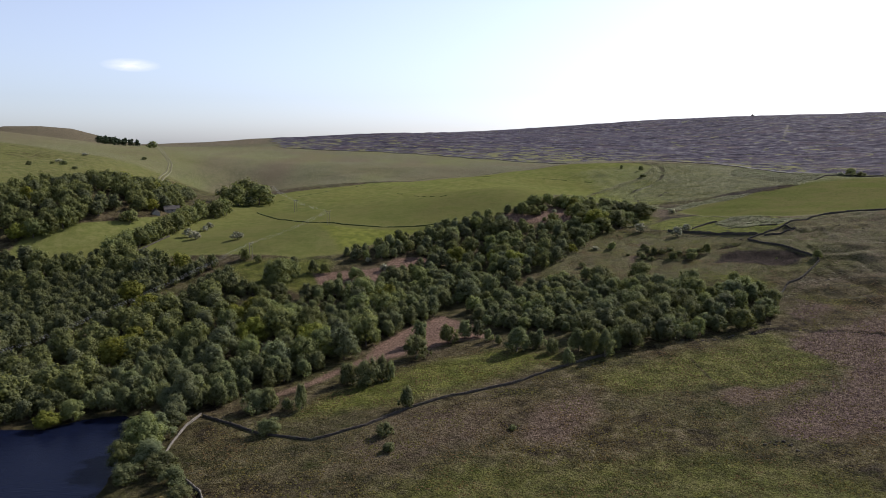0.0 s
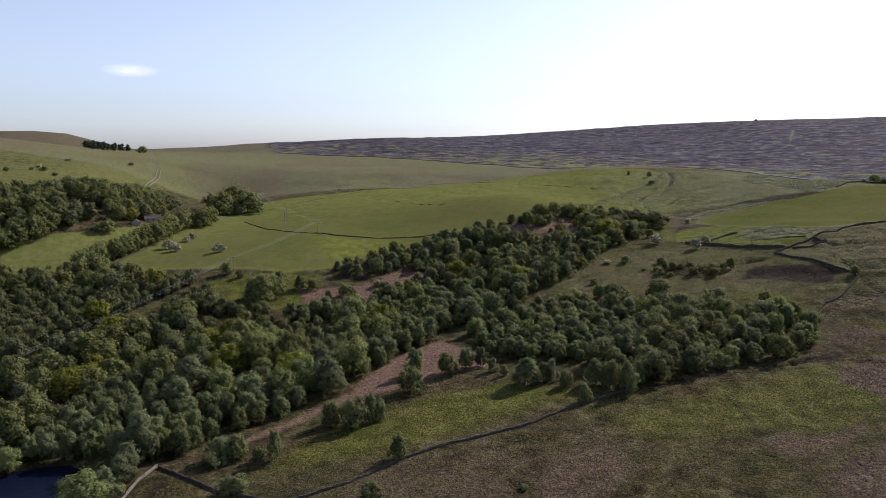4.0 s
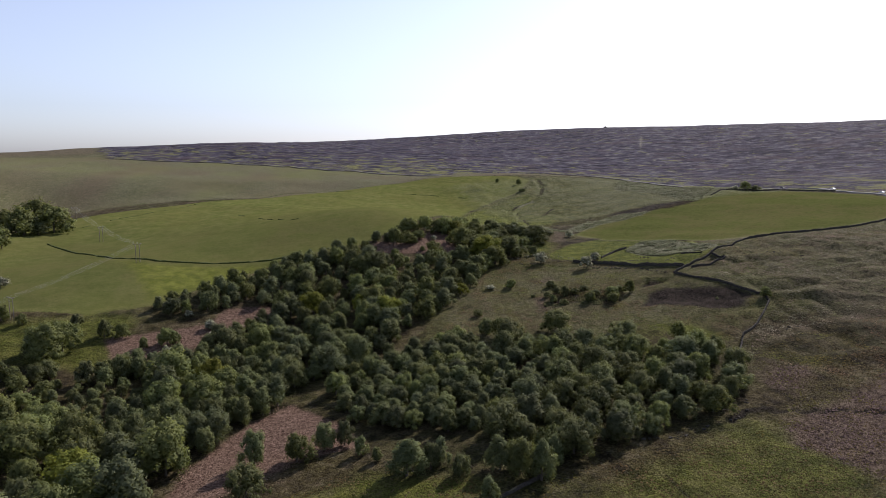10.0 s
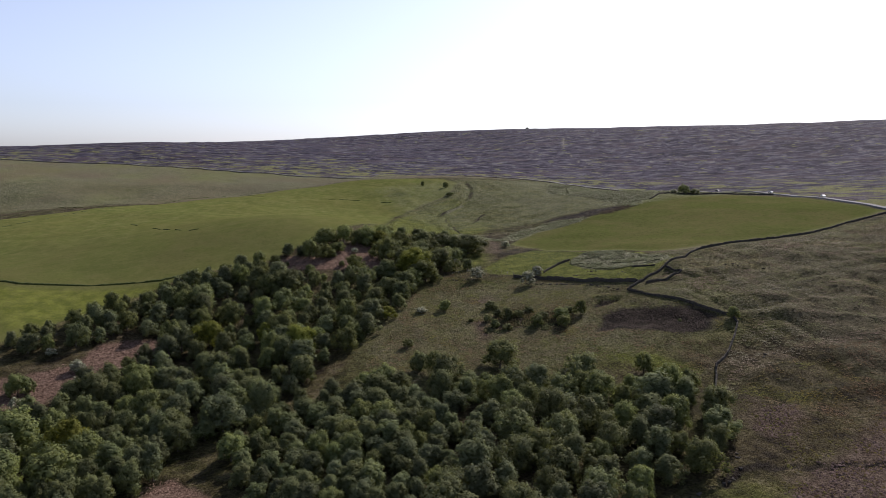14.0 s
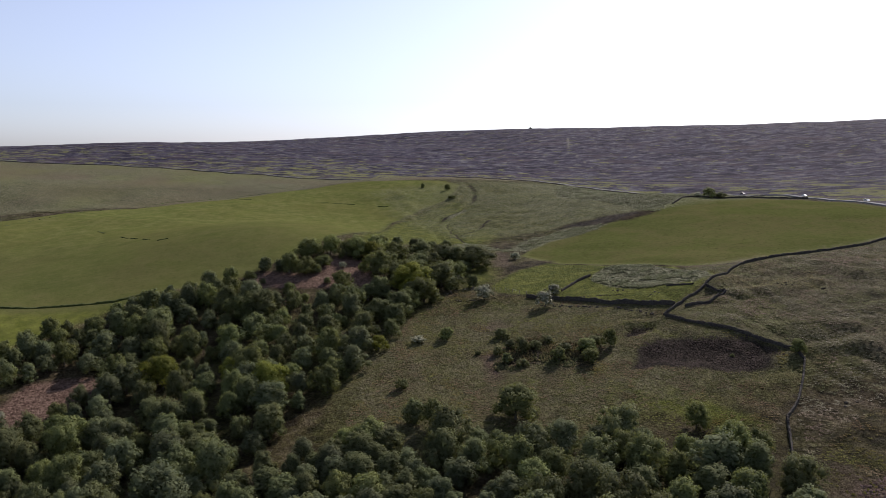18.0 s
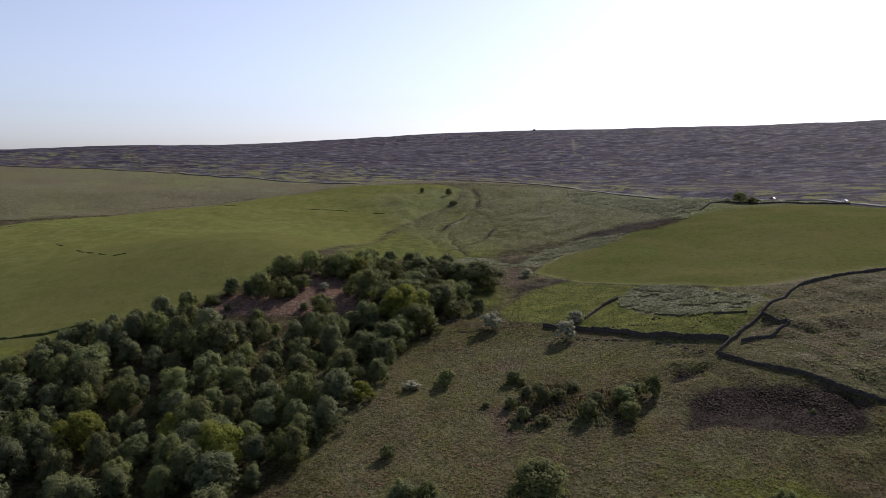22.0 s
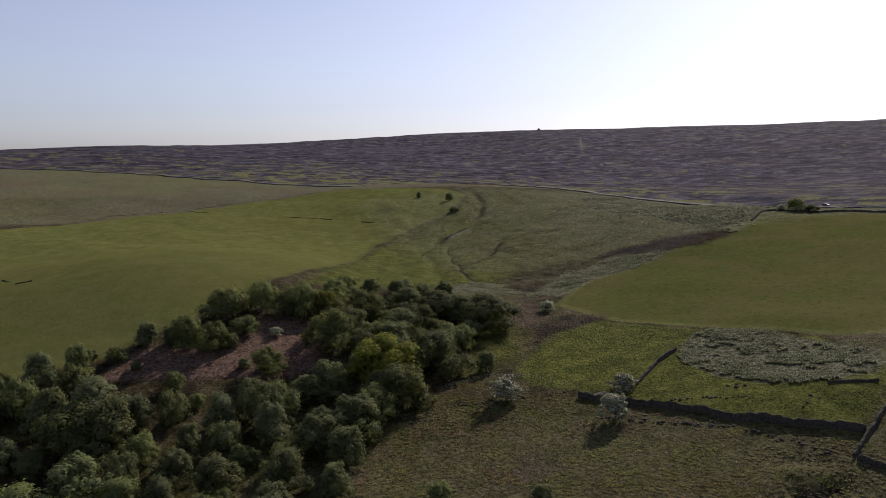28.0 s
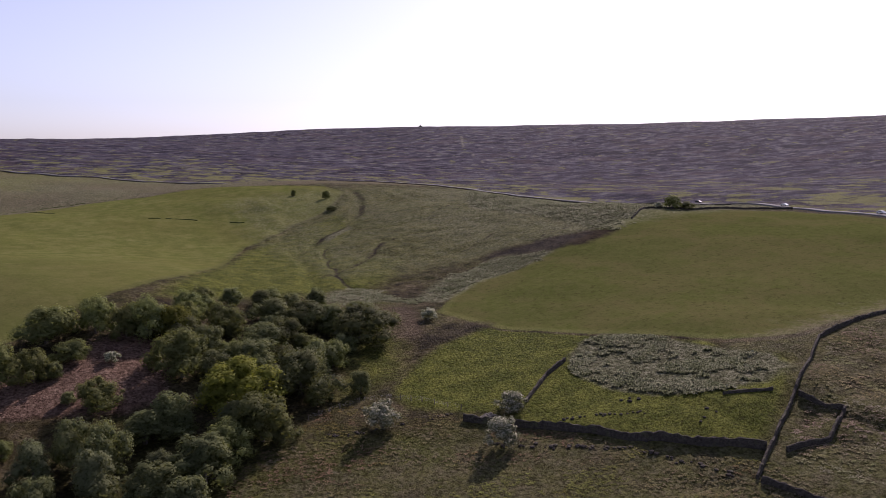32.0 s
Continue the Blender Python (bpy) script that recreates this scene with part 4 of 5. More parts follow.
LABELS = {
    "oak": "round-crowned dark green broadleaf tree in summer leaf", "alder": "dark green upright alder on the valley side",
    "birch": "slender green birch with a loose crown", "willow": "bushy grey-green willow with foliage to the ground",
    "sycamore": "bright yellow-green broadleaf tree among darker woodland", "hawthorn": "hawthorn bush covered in white blossom on grass",
    "pine": "dark distant pine in a hilltop row"}
ARRAYS = {}
TEMPLATES = {}
VARIANTS = 6


def variant(kind, v, thin=False):
    if (kind, v, thin) not in ARRAYS:
        ARRAYS[kind, v, thin] = tree_arrays(kind, 1000 + 17 * v + 101 * list(HALF).index(kind), thin)
    return ARRAYS[kind, v, thin]


def plant(kind, x, y, high, wide, rng, label="", group="", sink=0.15, thin=False):
    """One tree, as a thing with trunk and crown."""
    v = int(rng.integers(VARIANTS))
    s, w = high / 10.6, wide / (2.05 * HALF[kind])
    m = (Matrix.Translation((x, y, ground_z(x, y) - sink)) @ Matrix.Rotation(rng.uniform(0, 2 * math.pi), 4, "Z") @ Matrix.Diagonal((w, w, s, 1)))
    if (kind, v, thin) not in TEMPLATES:
        (tv, tf), (cv, cf, cn) = variant(kind, v, thin)
        top = new(TREE_NAMES[kind])
        trunk = new("trunk", mesh_of("trunk", tv, tf, [BARK], smooth=True))
        crown = new("crown", mesh_of("crown", cv, cf, [LEAF[kind]]))
        crown.data.normals_split_custom_set_from_vertices(cn.tolist())
        trunk.parent = crown.parent = top
        tagged(top, LABELS[kind], "bush" if kind in ("willow", "hawthorn") else "tree")
        TEMPLATES[kind, v, thin] = top
        top.matrix_basis = m
        ob = top
    else:
        src = TEMPLATES[kind, v, thin]
        ob = copy_thing(src, Matrix.Identity(4))
        ob.matrix_basis = m
        ob["label"] = LABELS[kind]
        if "group" in ob:
            del ob["group"]
    tagged(ob, label, group=group)
    return ob


def scatter(poly, gap, seed, keep=None):
    """Points at least about gap apart inside a plan polygon."""
    rng = np.random.default_rng(seed)
    xs, ys = [p[0] for p in poly], [p[1] for p in poly]
    n = int((max(xs) - min(xs)) * (max(ys) - min(ys)) / gap ** 2 * 9)
    px, py = rng.uniform(min(xs), max(xs), n), rng.uniform(min(ys), max(ys), n)
    ok = depth_in(poly, px, py) > 0.5
    pts, cells = [], {}
    for x, y in zip(px[ok], py[ok]):
        c = (int(x // gap), int(y // gap))
        near = [q for i in (-1, 0, 1) for j in (-1, 0, 1) for q in cells.get((c[0] + i, c[1] + j), [])]
        if all((x - q[0]) ** 2 + (y - q[1]) ** 2 > gap * gap for q in near) and (keep is None or keep(x, y)):
            cells.setdefault(c, []).append((x, y))
            pts.append((float(x), float(y)))
    return pts


def woodland(name, label, spots, seed):
    """Many trees whose single crowns nobody could count, as one object."""
    rng = np.random.default_rng(seed)
    kinds = sorted({s[0] for s in spots})
    mats = [BARK] + [LEAF[k] for k in kinds]
    vs, ns, loops, starts, fm, base = [], [], [], [], [], 0
    for kind, x, y, high, wide in spots:
        v = int(rng.integers(VARIANTS))
        a = rng.uniform(0, 2 * math.pi)
        s, w = high / 10.6, wide / (2.05 * HALF[kind])
        rot = np.array([[math.cos(a) * w, -math.sin(a) * w, 0], [math.sin(a) * w, math.cos(a) * w, 0], [0, 0, s]])
        tilt = np.array([[math.cos(a) / w, -math.sin(a) / w, 0], [math.sin(a) / w, math.cos(a) / w, 0], [0, 0, 1 / s]])
        for slot, (tv, tf, *tn) in ((0, variant(kind, v, True)[0]), (1 + kinds.index(kind), variant(kind, v, True)[1])):
            tn = tn[0] @ tilt.T if tn else np.tile((0.0, -0.7, 0.7), (len(tv), 1))
            ns.append(tn / np.linalg.norm(tn, axis=1)[:, None])
            vs.append(np.asarray(tv) @ rot.T + (x, y, ground_z(x, y) - 0.2))
            key = (kind, v, slot > 0)
            if key not in FLAT:
                FLAT[key] = (np.concatenate([np.array(f) for f in tf]), np.array([len(f) for f in tf]))
            flat, lens = FLAT[key]
            loops.append(flat + base)
            starts.append(lens)
            fm.append(np.full(len(lens), slot))
            base += len(tv)
    lens = np.concatenate(starts)
    loops = np.concatenate(loops).astype(np.int32)
    me = bpy.data.meshes.new(name)
    me.vertices.add(base)
    me.vertices.foreach_set("co", np.concatenate(vs).ravel())
    me.loops.add(len(loops))
    me.loops.foreach_set("vertex_index", loops)
    me.polygons.add(len(lens))
    me.polygons.foreach_set("loop_start", np.concatenate([[0], np.cumsum(lens)[:-1]]).astype(np.int32))
    for mt in mats:
        me.materials.append(mt)
    me.polygons.foreach_set("material_index", np.concatenate(fm).astype(np.int32))
    me.update()
    me.normals_split_custom_set_from_vertices(np.concatenate(ns).tolist())
    return tagged(new(name, me), label, "woodland", kind="stuff")


FLAT = {}

# valley wood above the lake
SOUTH_WOOD = [(-85, 247), (-73, 258), (-53, 279), (-32, 307), (-17, 343), (3, 366), (-4, 392), (-18, 404), (-42, 412), (-66, 398), (-84, 388), (-112, 402),
              (-140, 440), (-160, 447), (-188, 463), (-215, 478), (-250, 468), (-300, 466), (-300, 330), (-240, 285), (-165, 243), (-138, 245), (-125, 254), (-106, 254)]
GILL_WOOD = [(3, 366), (30, 392), (45, 410), (76, 445), (93, 464), (98, 478), (84, 496), (62, 510), (46, 514), (28, 503), (0, 488), (-18, 470), (-4, 456), (-20, 442), (-40, 422), (-20, 405), (-6, 392)]
FIELD_EDGE = [(-66, 460), (-41, 484), (-14, 507), (3, 519), (37, 524), (50, 532), (46, 520), (28, 508), (0, 494), (-18, 476), (-30, 464), (-52, 452)]
GILL_HEAD = [(62, 546), (90, 552), (108, 572), (135, 578), (152, 560), (156, 540), (140, 528), (132, 512), (112, 488), (100, 484), (92, 500), (96, 516), (100, 540), (84, 548)]
COPSE_WEST = [(13, 362), (20, 334), (44, 319), (56, 314), (72, 330), (80, 360), (66, 392), (29, 388)]
COPSE_EAST = [(56, 314), (71, 294), (108, 299), (135, 309), (154, 331), (163, 350), (150, 362), (121, 376), (100, 370), (80, 386), (80, 360), (72, 330)]
FARM_WOOD = [(-300, 500), (-266, 519), (-238, 556), (-226, 600), (-222, 620), (-230, 668), (-262, 760), (-308, 800), (-323, 740), (-300, 640), (-340, 580), (-400, 600), (-400, 490)]


def mixed(pts, seed, mix, high, ratio):
    rng = np.random.default_rng(seed)
    out = []
    kinds, odds = [k for k, _ in mix], np.array([p for _, p in mix], float)
    for x, y in pts:
        patch = float(soft_noise(np.array([x]), np.array([y]), 26, seed)[0])
        kind = kinds[int(rng.choice(len(kinds), p=odds / odds.sum()))]
        h = rng.uniform(*high) * (0.82 + 0.36 * patch)
        out.append((kind, x, y, h, h * rng.uniform(*ratio)))
    return out


def patch_of(x, y):
    p = np.array([x]), np.array([y])
    return float(0.65 * soft_noise(*p, 34, 91)[0] + 0.35 * soft_noise(*p, 15, 92)[0])


def corridor(x, y):
    """False where the wood is kept down below the power line."""
    return float(off_line(LINE_WAY, np.array([x]), np.array([y]))[0]) > 9.0


LINE_WAY = [(-120, 452), (-186, 321), (-250, 195)]
south = mixed(scatter(SOUTH_WOOD, 9.5, 11, lambda x, y: patch_of(x, y) > 0.50 and corridor(x, y)), 12, [("oak", 6), ("alder", 2.5), ("sycamore", 1.0), ("willow", 0.3)], (10.5, 15.5), (0.80, 1.0))
south += mixed(scatter(SOUTH_WOOD, 5.3, 14, lambda x, y: patch_of(x, y) < 0.47 and corridor(x, y)), 15, [("birch", 6), ("alder", 2.4), ("willow", 0.9)], (7.5, 10.5), (0.62, 0.85))
south += mixed(scatter(SOUTH_WOOD, 8.0, 16, lambda x, y: 0.44 < patch_of(x, y) < 0.56), 17, [("willow", 2), ("birch", 1), ("oak", 1)], (4.5, 8.5), (0.8, 1.05))
CLEARING_TREES = [
    ("oak", -95, 411, 16.7, 15.8), ("oak", -91, 421, 13.7, 13.0), ("alder", -100, 417, 12.3, 11.7), ("willow", -92, 393, 7.7, 7.3), ("willow", -89, 397, 7.7, 7.3),
    ("birch", -78, 433, 9.0, 6.3), ("oak", -71, 434, 6.7, 6.4), ("birch", -61, 425, 5.5, 3.8), ("oak", -52, 428, 8.2, 7.8), ("birch", -49, 430, 6.0, 4.2),
    ("willow", -63, 399, 9.1, 8.7), ("birch", -68, 402, 5.6, 4.0), ("hawthorn", -49, 422, 2.2, 3.0), ("hawthorn", -49, 406, 2.6, 3.6), ("hawthorn", -35, 442, 3.4, 4.7),
    ("hawthorn", -32, 431, 3.8, 5.4), ("oak", -124, 453, 7.3, 7.0), ("oak", -114, 446, 5.4, 5.1), ("oak", -117, 402, 8.0, 7.6), ("alder", -92, 445, 5.3, 5.0)]
OPEN_FRONT = [(-125, 397), (-97, 393), (-78, 386), (-50, 390), (-42, 366), (-70, 360), (-95, 364), (-118, 370)]
front = depth_in(OPEN_FRONT, np.array([q[1] for q in south]), np.array([q[2] for q in south]))
south = [(k, x, y, h * 0.5, w * 0.65) if dep > 0 else (k, x, y, h, w) for (k, x, y, h, w), dep in zip(south, front)]
NEAR_WOOD = [(-140, 236), (-60, 236), (10, 350), (10, 420), (-50, 420), (-84, 384), (-118, 330)]
wood_depth = depth_in(NEAR_WOOD, np.array([q[1] for q in south]), np.array([q[2] for q in south]))
woodland("valley_woodland", "dense mixed broadleaf wood on the valley side", [q for q, dep in zip(south, wood_depth) if dep <= 0], 13)
rng_w = np.random.default_rng(6)
for q, dep in zip(south, wood_depth):
    if dep > 0:
        plant(*q, rng_w, group="trees at the edge of the valley wood")
farm = mixed(scatter(FARM_WOOD, 9.5, 21, lambda x, y: float(soft_noise(np.array([x]), np.array([y]), 34, 96)[0]) > 0.30), 22, [("oak", 4), ("alder", 3), ("sycamore", 0.4)], (10, 15), (0.85, 1.1))
woodland("farm_wood", "dark mature trees round the farmhouse", farm, 23)

COPSE_GAP = [(132, 372), (147, 374), (163, 362), (158, 350), (146, 350), (134, 360)]


def open_copse(x, y):
    at = np.array([x]), np.array([y])
    return float(depth_in(COPSE_GAP, *at)[0]) < 0 and float(soft_noise(*at, 14, 95)[0]) > 0.10


GLADE_FRONT = [(34, 498), (96, 498), (93, 520), (64, 516), (38, 526)]


def thinned(spots):
    """Trees before the glade are few and low, so that it lies open."""
    out = []
    for k, (kind, x, y, h, w) in enumerate(spots):
        if float(depth_in(GLADE_FRONT, np.array([x]), np.array([y]))[0]) > 0:
            if k % 5 < 3:
                continue
            h, w = h * 0.42, w * 0.5
        out.append((kind, x, y, h, w))
    return out


rng_t = np.random.default_rng(5)
for spots, group in (
        (CLEARING_TREES, "scattered trees in the clearing"),
        (thinned(mixed(scatter(GILL_WOOD, 6.8, 41), 42, [("oak", 3), ("alder", 3), ("birch", 3), ("willow", 1.5), ("sycamore", 0.7)], (6.0, 13), (0.75, 1.1))), "trees of the gill wood"),
        (mixed(scatter(GILL_HEAD, 8.5, 43), 44, [("willow", 3), ("oak", 2), ("birch", 1)], (4.5, 7.5), (1.0, 1.35)), "bushes at the head of the gill"),
        (thinned(mixed(scatter(FIELD_EDGE, 5.4, 51), 52, [("oak", 3), ("alder", 3), ("birch", 2), ("willow", 0.6)], (5, 10), (0.7, 1.05))), "trees along the field edge"),
        (mixed(scatter(COPSE_WEST, 4.8, 61), 62, [("alder", 3), ("birch", 4), ("oak", 1.5)], (5.8, 8.8), (0.78, 1.05)), "trees of the lower copse"),
        (mixed(scatter(COPSE_EAST, 7.0, 71, open_copse), 72, [("willow", 3), ("oak", 2), ("birch", 1.5), ("alder", 1.5), ("sycamore", 0.3)], (6.5, 11.5), (0.8, 1.15)), "trees of the upper copse")):
    for kind, x, y, h, w in spots:
        plant(kind, x, y, h, w, rng_t, group=group, thin="fine" if "gill" in group else False)

# trees and bushes that stand by themselves: kind, x, y, height, width
SOUTH_BUSHES = [
    ("willow", -65, 245, 7.9, 8.7), ("birch", -61, 246, 8, 6.4), ("birch", -54, 243, 4.9, 3.8), ("birch", -49, 243, 9.9, 4.2), ("willow", -56, 224, 5.5, 7.1),
    ("willow", -36, 267, 9.2, 6.4), ("willow", -28, 264, 10.8, 9.3), ("birch", -23, 268, 10.8, 5.3), ("willow", -20, 270, 7.6, 4.2),
    ("willow", -11, 295, 10.5, 9.2), ("birch", -10, 314, 12.2, 6.9), ("birch", -12, 238, 8.1, 5.3), ("willow", -18, 217, 4.4, 4.8), ("birch", -16, 206, 3.0, 3.6),
    ("oak", 2, 314, 9.6, 6.9), ("birch", 10, 319, 8.7, 6.5), ("alder", 16, 320, 8.2, 5), ("birch", 20, 312, 6, 3.9), ("birch", 24, 306, 4.4, 2.9)]
WALL_BUSHES = [
    ("birch", 31, 295, 11, 9), ("birch", 38, 297, 8.4, 4.6), ("alder", 41, 299, 8.4, 4.7), ("willow", 45, 291, 6.6, 4.5), ("birch", 49, 276, 7.1, 4.3),
    ("birch", 56, 291, 9.8, 6.8), ("oak", 60, 287, 11, 7.8), ("birch", 65, 283, 12.2, 6.6), ("willow", 78, 294, 11.2, 11), ("willow", 22, 219, 1.8, 2.4),
    ("birch", 71, 290, 9, 6)]
GILL_TOP = [
    ("willow", 147, 539, 11.4, 15.5), ("birch", 135, 505, 6.4, 4.4), ("willow", 122, 511, 11.2, 12.6), ("oak", 109, 492, 10.6, 11.2), ("sycamore", 106, 505, 13, 13),
    ("oak", 97, 525, 13, 11.1), ("birch", 96, 482, 10.5, 9.1), ("oak", 111, 549, 9.2, 8.9), ("oak", 102, 551, 8.7, 6.8), ("oak", 91, 547, 11, 8.6),
    ("sycamore", 97, 545, 9.7, 7.8), ("oak", 86, 546, 8.8, 6.2), ("oak", 79, 548, 10, 7.7), ("oak", 68, 545, 10, 10.8), ("oak", 58, 530, 9.9, 6.9)]
GILL_SIDE = [
    ("oak", 66, 528, 8.5, 7.5), ("alder", 54, 533, 5.7, 4.8), ("alder", 48, 534, 7.1, 5.8), ("oak", 41, 528, 4.1, 4.6), ("alder", 35, 531, 2.7, 2.6),
    ("oak", 74, 535, 5.2, 6.5), ("willow", 126, 556, 8.4, 10.3), ("willow", 135, 555, 9, 12.1), ("willow", 141, 550, 8.4, 10.2), ("willow", 127, 543, 7.5, 8.1),
    ("willow", 120, 541, 7.3, 9.5), ("willow", 129, 522, 9.1, 7.3), ("willow", 115, 528, 7.6, 10.4), ("oak", 109, 528, 7.6, 7.4), ("birch", 144, 573, 6.5, 6.0)]
GILL_LOW = [
    ("oak", 129, 573, 5.7, 8), ("oak", 108, 565, 5.4, 6.9), ("hawthorn", 82, 533, 3.0, 3.0), ("birch", 87, 500, 7.5, 8.7), ("birch", 92, 501, 10.2, 7.4),
    ("oak", 79, 515, 7.5, 7.9), ("birch", 73, 518, 3, 2.6), ("birch", 70, 528, 4.3, 3.5)]
HILL_BUSHES = [
    ("oak", 106, 452, 5.2, 5.0), ("oak", 154, 420, 6.3, 4.4), ("hawthorn", 152, 467, 6.6, 6.6), ("hawthorn", 161, 479, 4.8, 6.4), ("hawthorn", 133, 486, 6.6, 7.0),
    ("hawthorn", 175, 553, 3.8, 5.4), ("hawthorn", 96, 453, 2.6, 5.0), ("willow", 82, 421, 3.4, 3.6), ("oak", 202, 388, 4.8, 4.4), ("willow", 118, 432, 3.2, 3.6),
    ("birch", 118, 424, 3.8, 3.4), ("birch", 124, 435, 3.4, 3.8), ("willow", 126, 429, 5.2, 4.4), ("birch", 125, 446, 3.6, 4.0), ("willow", 131, 430, 3.2, 4.2), ("oak", 134, 418, 5.0, 5.0),
    ("willow", 137, 433, 2.8, 4.6), ("oak", 146, 421, 4.4, 6.4), ("oak", 143, 413, 4.6, 5.2), ("willow", 122, 420, 2.4, 3.8), ("willow", 139, 424, 3.2, 4.4), ("willow", 151, 425, 2.8, 4.6), ("willow", 129, 438, 2.2, 3.4)]
HILL_SMALL = [
    ("birch", 184, 396, 1.3, 1.4), ("birch", 80, 398, 7.7, 6), ("oak", 84, 394, 8.3, 5.9), ("oak", 107, 390, 10.4, 12), ("oak", 149, 366, 7.5, 6.2),
    ("willow", 112, 435, 1.7, 2.2), ("willow", 126, 443, 2.2, 2.4), ("oak", 206, 843, 5, 3.8), ("oak", 224, 826, 6.2, 5), ("willow", 218, 796, 3.4, 6.5),
    ("oak", 357, 640, 7.2, 8), ("willow", 364, 637, 4.5, 7), ("hawthorn", 350, 642, 3.4, 5)]
FAR_BUSHES = [("hawthorn" if i % 4 == 1 else "willow", x, y, 3.2 + (i * 7 % 5) * 0.6, 4.5 + (i * 3 % 4)) for i, (x, y) in enumerate((
    (-408, 767), (-412, 790), (-400, 776), (-384, 765), (-416, 738), (-424, 872), (-346, 750), (-343, 613), (-365, 619), (-347, 769), (-340, 758), (-380, 936), (-352, 744), (-334, 764)))]
FARM_TREES = [
    ("oak", -281, 497, 15, 14), ("oak", -275, 506, 16, 14), ("oak", -269, 514, 17, 13), ("sycamore", -290, 492, 12, 13), ("oak", -235, 546, 10, 12),
    ("hawthorn", -47, 455, 3.2, 4.0), ("hawthorn", -36, 443, 4.2, 5.0), ("hawthorn", -34, 433, 3.2, 6.0), ("hawthorn", -51, 419, 4.2, 4.0), ("hawthorn", -50, 406, 3.2, 5.0),
    ("hawthorn", -142, 501, 6, 8.6), ("hawthorn", -183, 571, 5, 6.2), ("hawthorn", -178, 522, 5.9, 7.3), ("hawthorn", -186, 531, 6.7, 9), ("hawthorn", -183, 559, 4.5, 6.1),
    ("oak", -172, 684, 21, 21), ("oak", -188, 672, 22, 19), ("oak", -205, 690, 16, 16), ("oak", -192, 712, 22, 20), ("alder", -180, 676, 10, 14), ("alder", -196, 680, 10, 14), ("alder", -186, 698, 11, 14), ("alder", -166, 690, 9, 12), ("oak", -465, 1183, 12, 14)]
LAKE_TREES = [
    ("oak", -93, 215, 13, 11), ("alder", -98, 221, 10, 8), ("oak", -96, 208, 9, 8), ("alder", -86, 206, 8, 9), ("willow", -81, 200, 6.5, 8), ("willow", -75, 193, 5.5, 7), ("alder", -92, 226, 9, 8), ("alder", -91, 233, 9, 7),
    ("willow", -90, 195, 6, 7), ("willow", -70, 183, 4.5, 6), ("alder", -92, 242, 9, 7), ("alder", -90, 237, 8, 6), ("alder", -90, 249, 10, 8), ("birch", -80, 252, 9, 6), ("alder", -97, 250, 9, 8),
    ("sycamore", -137, 240, 6.5, 7.5), ("oak", -131, 247, 8, 8)]
for bunch, group in ((SOUTH_BUSHES, "bushes below the bracken"), (WALL_BUSHES, "bushes along the stone wall"), (GILL_TOP, "trees at the head of the gill"),
                     (GILL_SIDE, "trees at the head of the gill"), (GILL_LOW, "trees at the head of the gill"), (HILL_BUSHES, "bushes on the hillside"),
                     (HILL_SMALL, "bushes on the hillside"), (FAR_BUSHES, "bushes on the far hillside"), (FARM_TREES, "trees of the farm fields"), (LAKE_TREES, "trees at the lake edge")):
    swell = 1.2 if "gill" in group else 1.08
    for kind, x, y, h, w in bunch:
        plant(kind, x, y, h, w * swell, rng_t, group=group, thin="fine" if "gill" in group else "far" in group)
for k, (x, y) in enumerate(along([(-219, 476), (-208, 515), (-202, 545), (-201, 586), (-193, 606), (-186, 626)], 6.5)):
    plant("oak", x + rng_t.normal(0, 1.2), y + rng_t.normal(0, 1.2), rng_t.uniform(12, 16), rng_t.uniform(11, 15), rng_t, group="hedgerow trees", thin=True)
for x, y in along([(-505, 1075), (-521, 1140), (-536, 1210), (-549, 1325)], 13):
    plant("pine", x + rng_t.normal(0, 3), y + rng_t.normal(0, 3), rng_t.uniform(11, 15), rng_t.uniform(9, 12), rng_t, group="hilltop pines", thin=True)


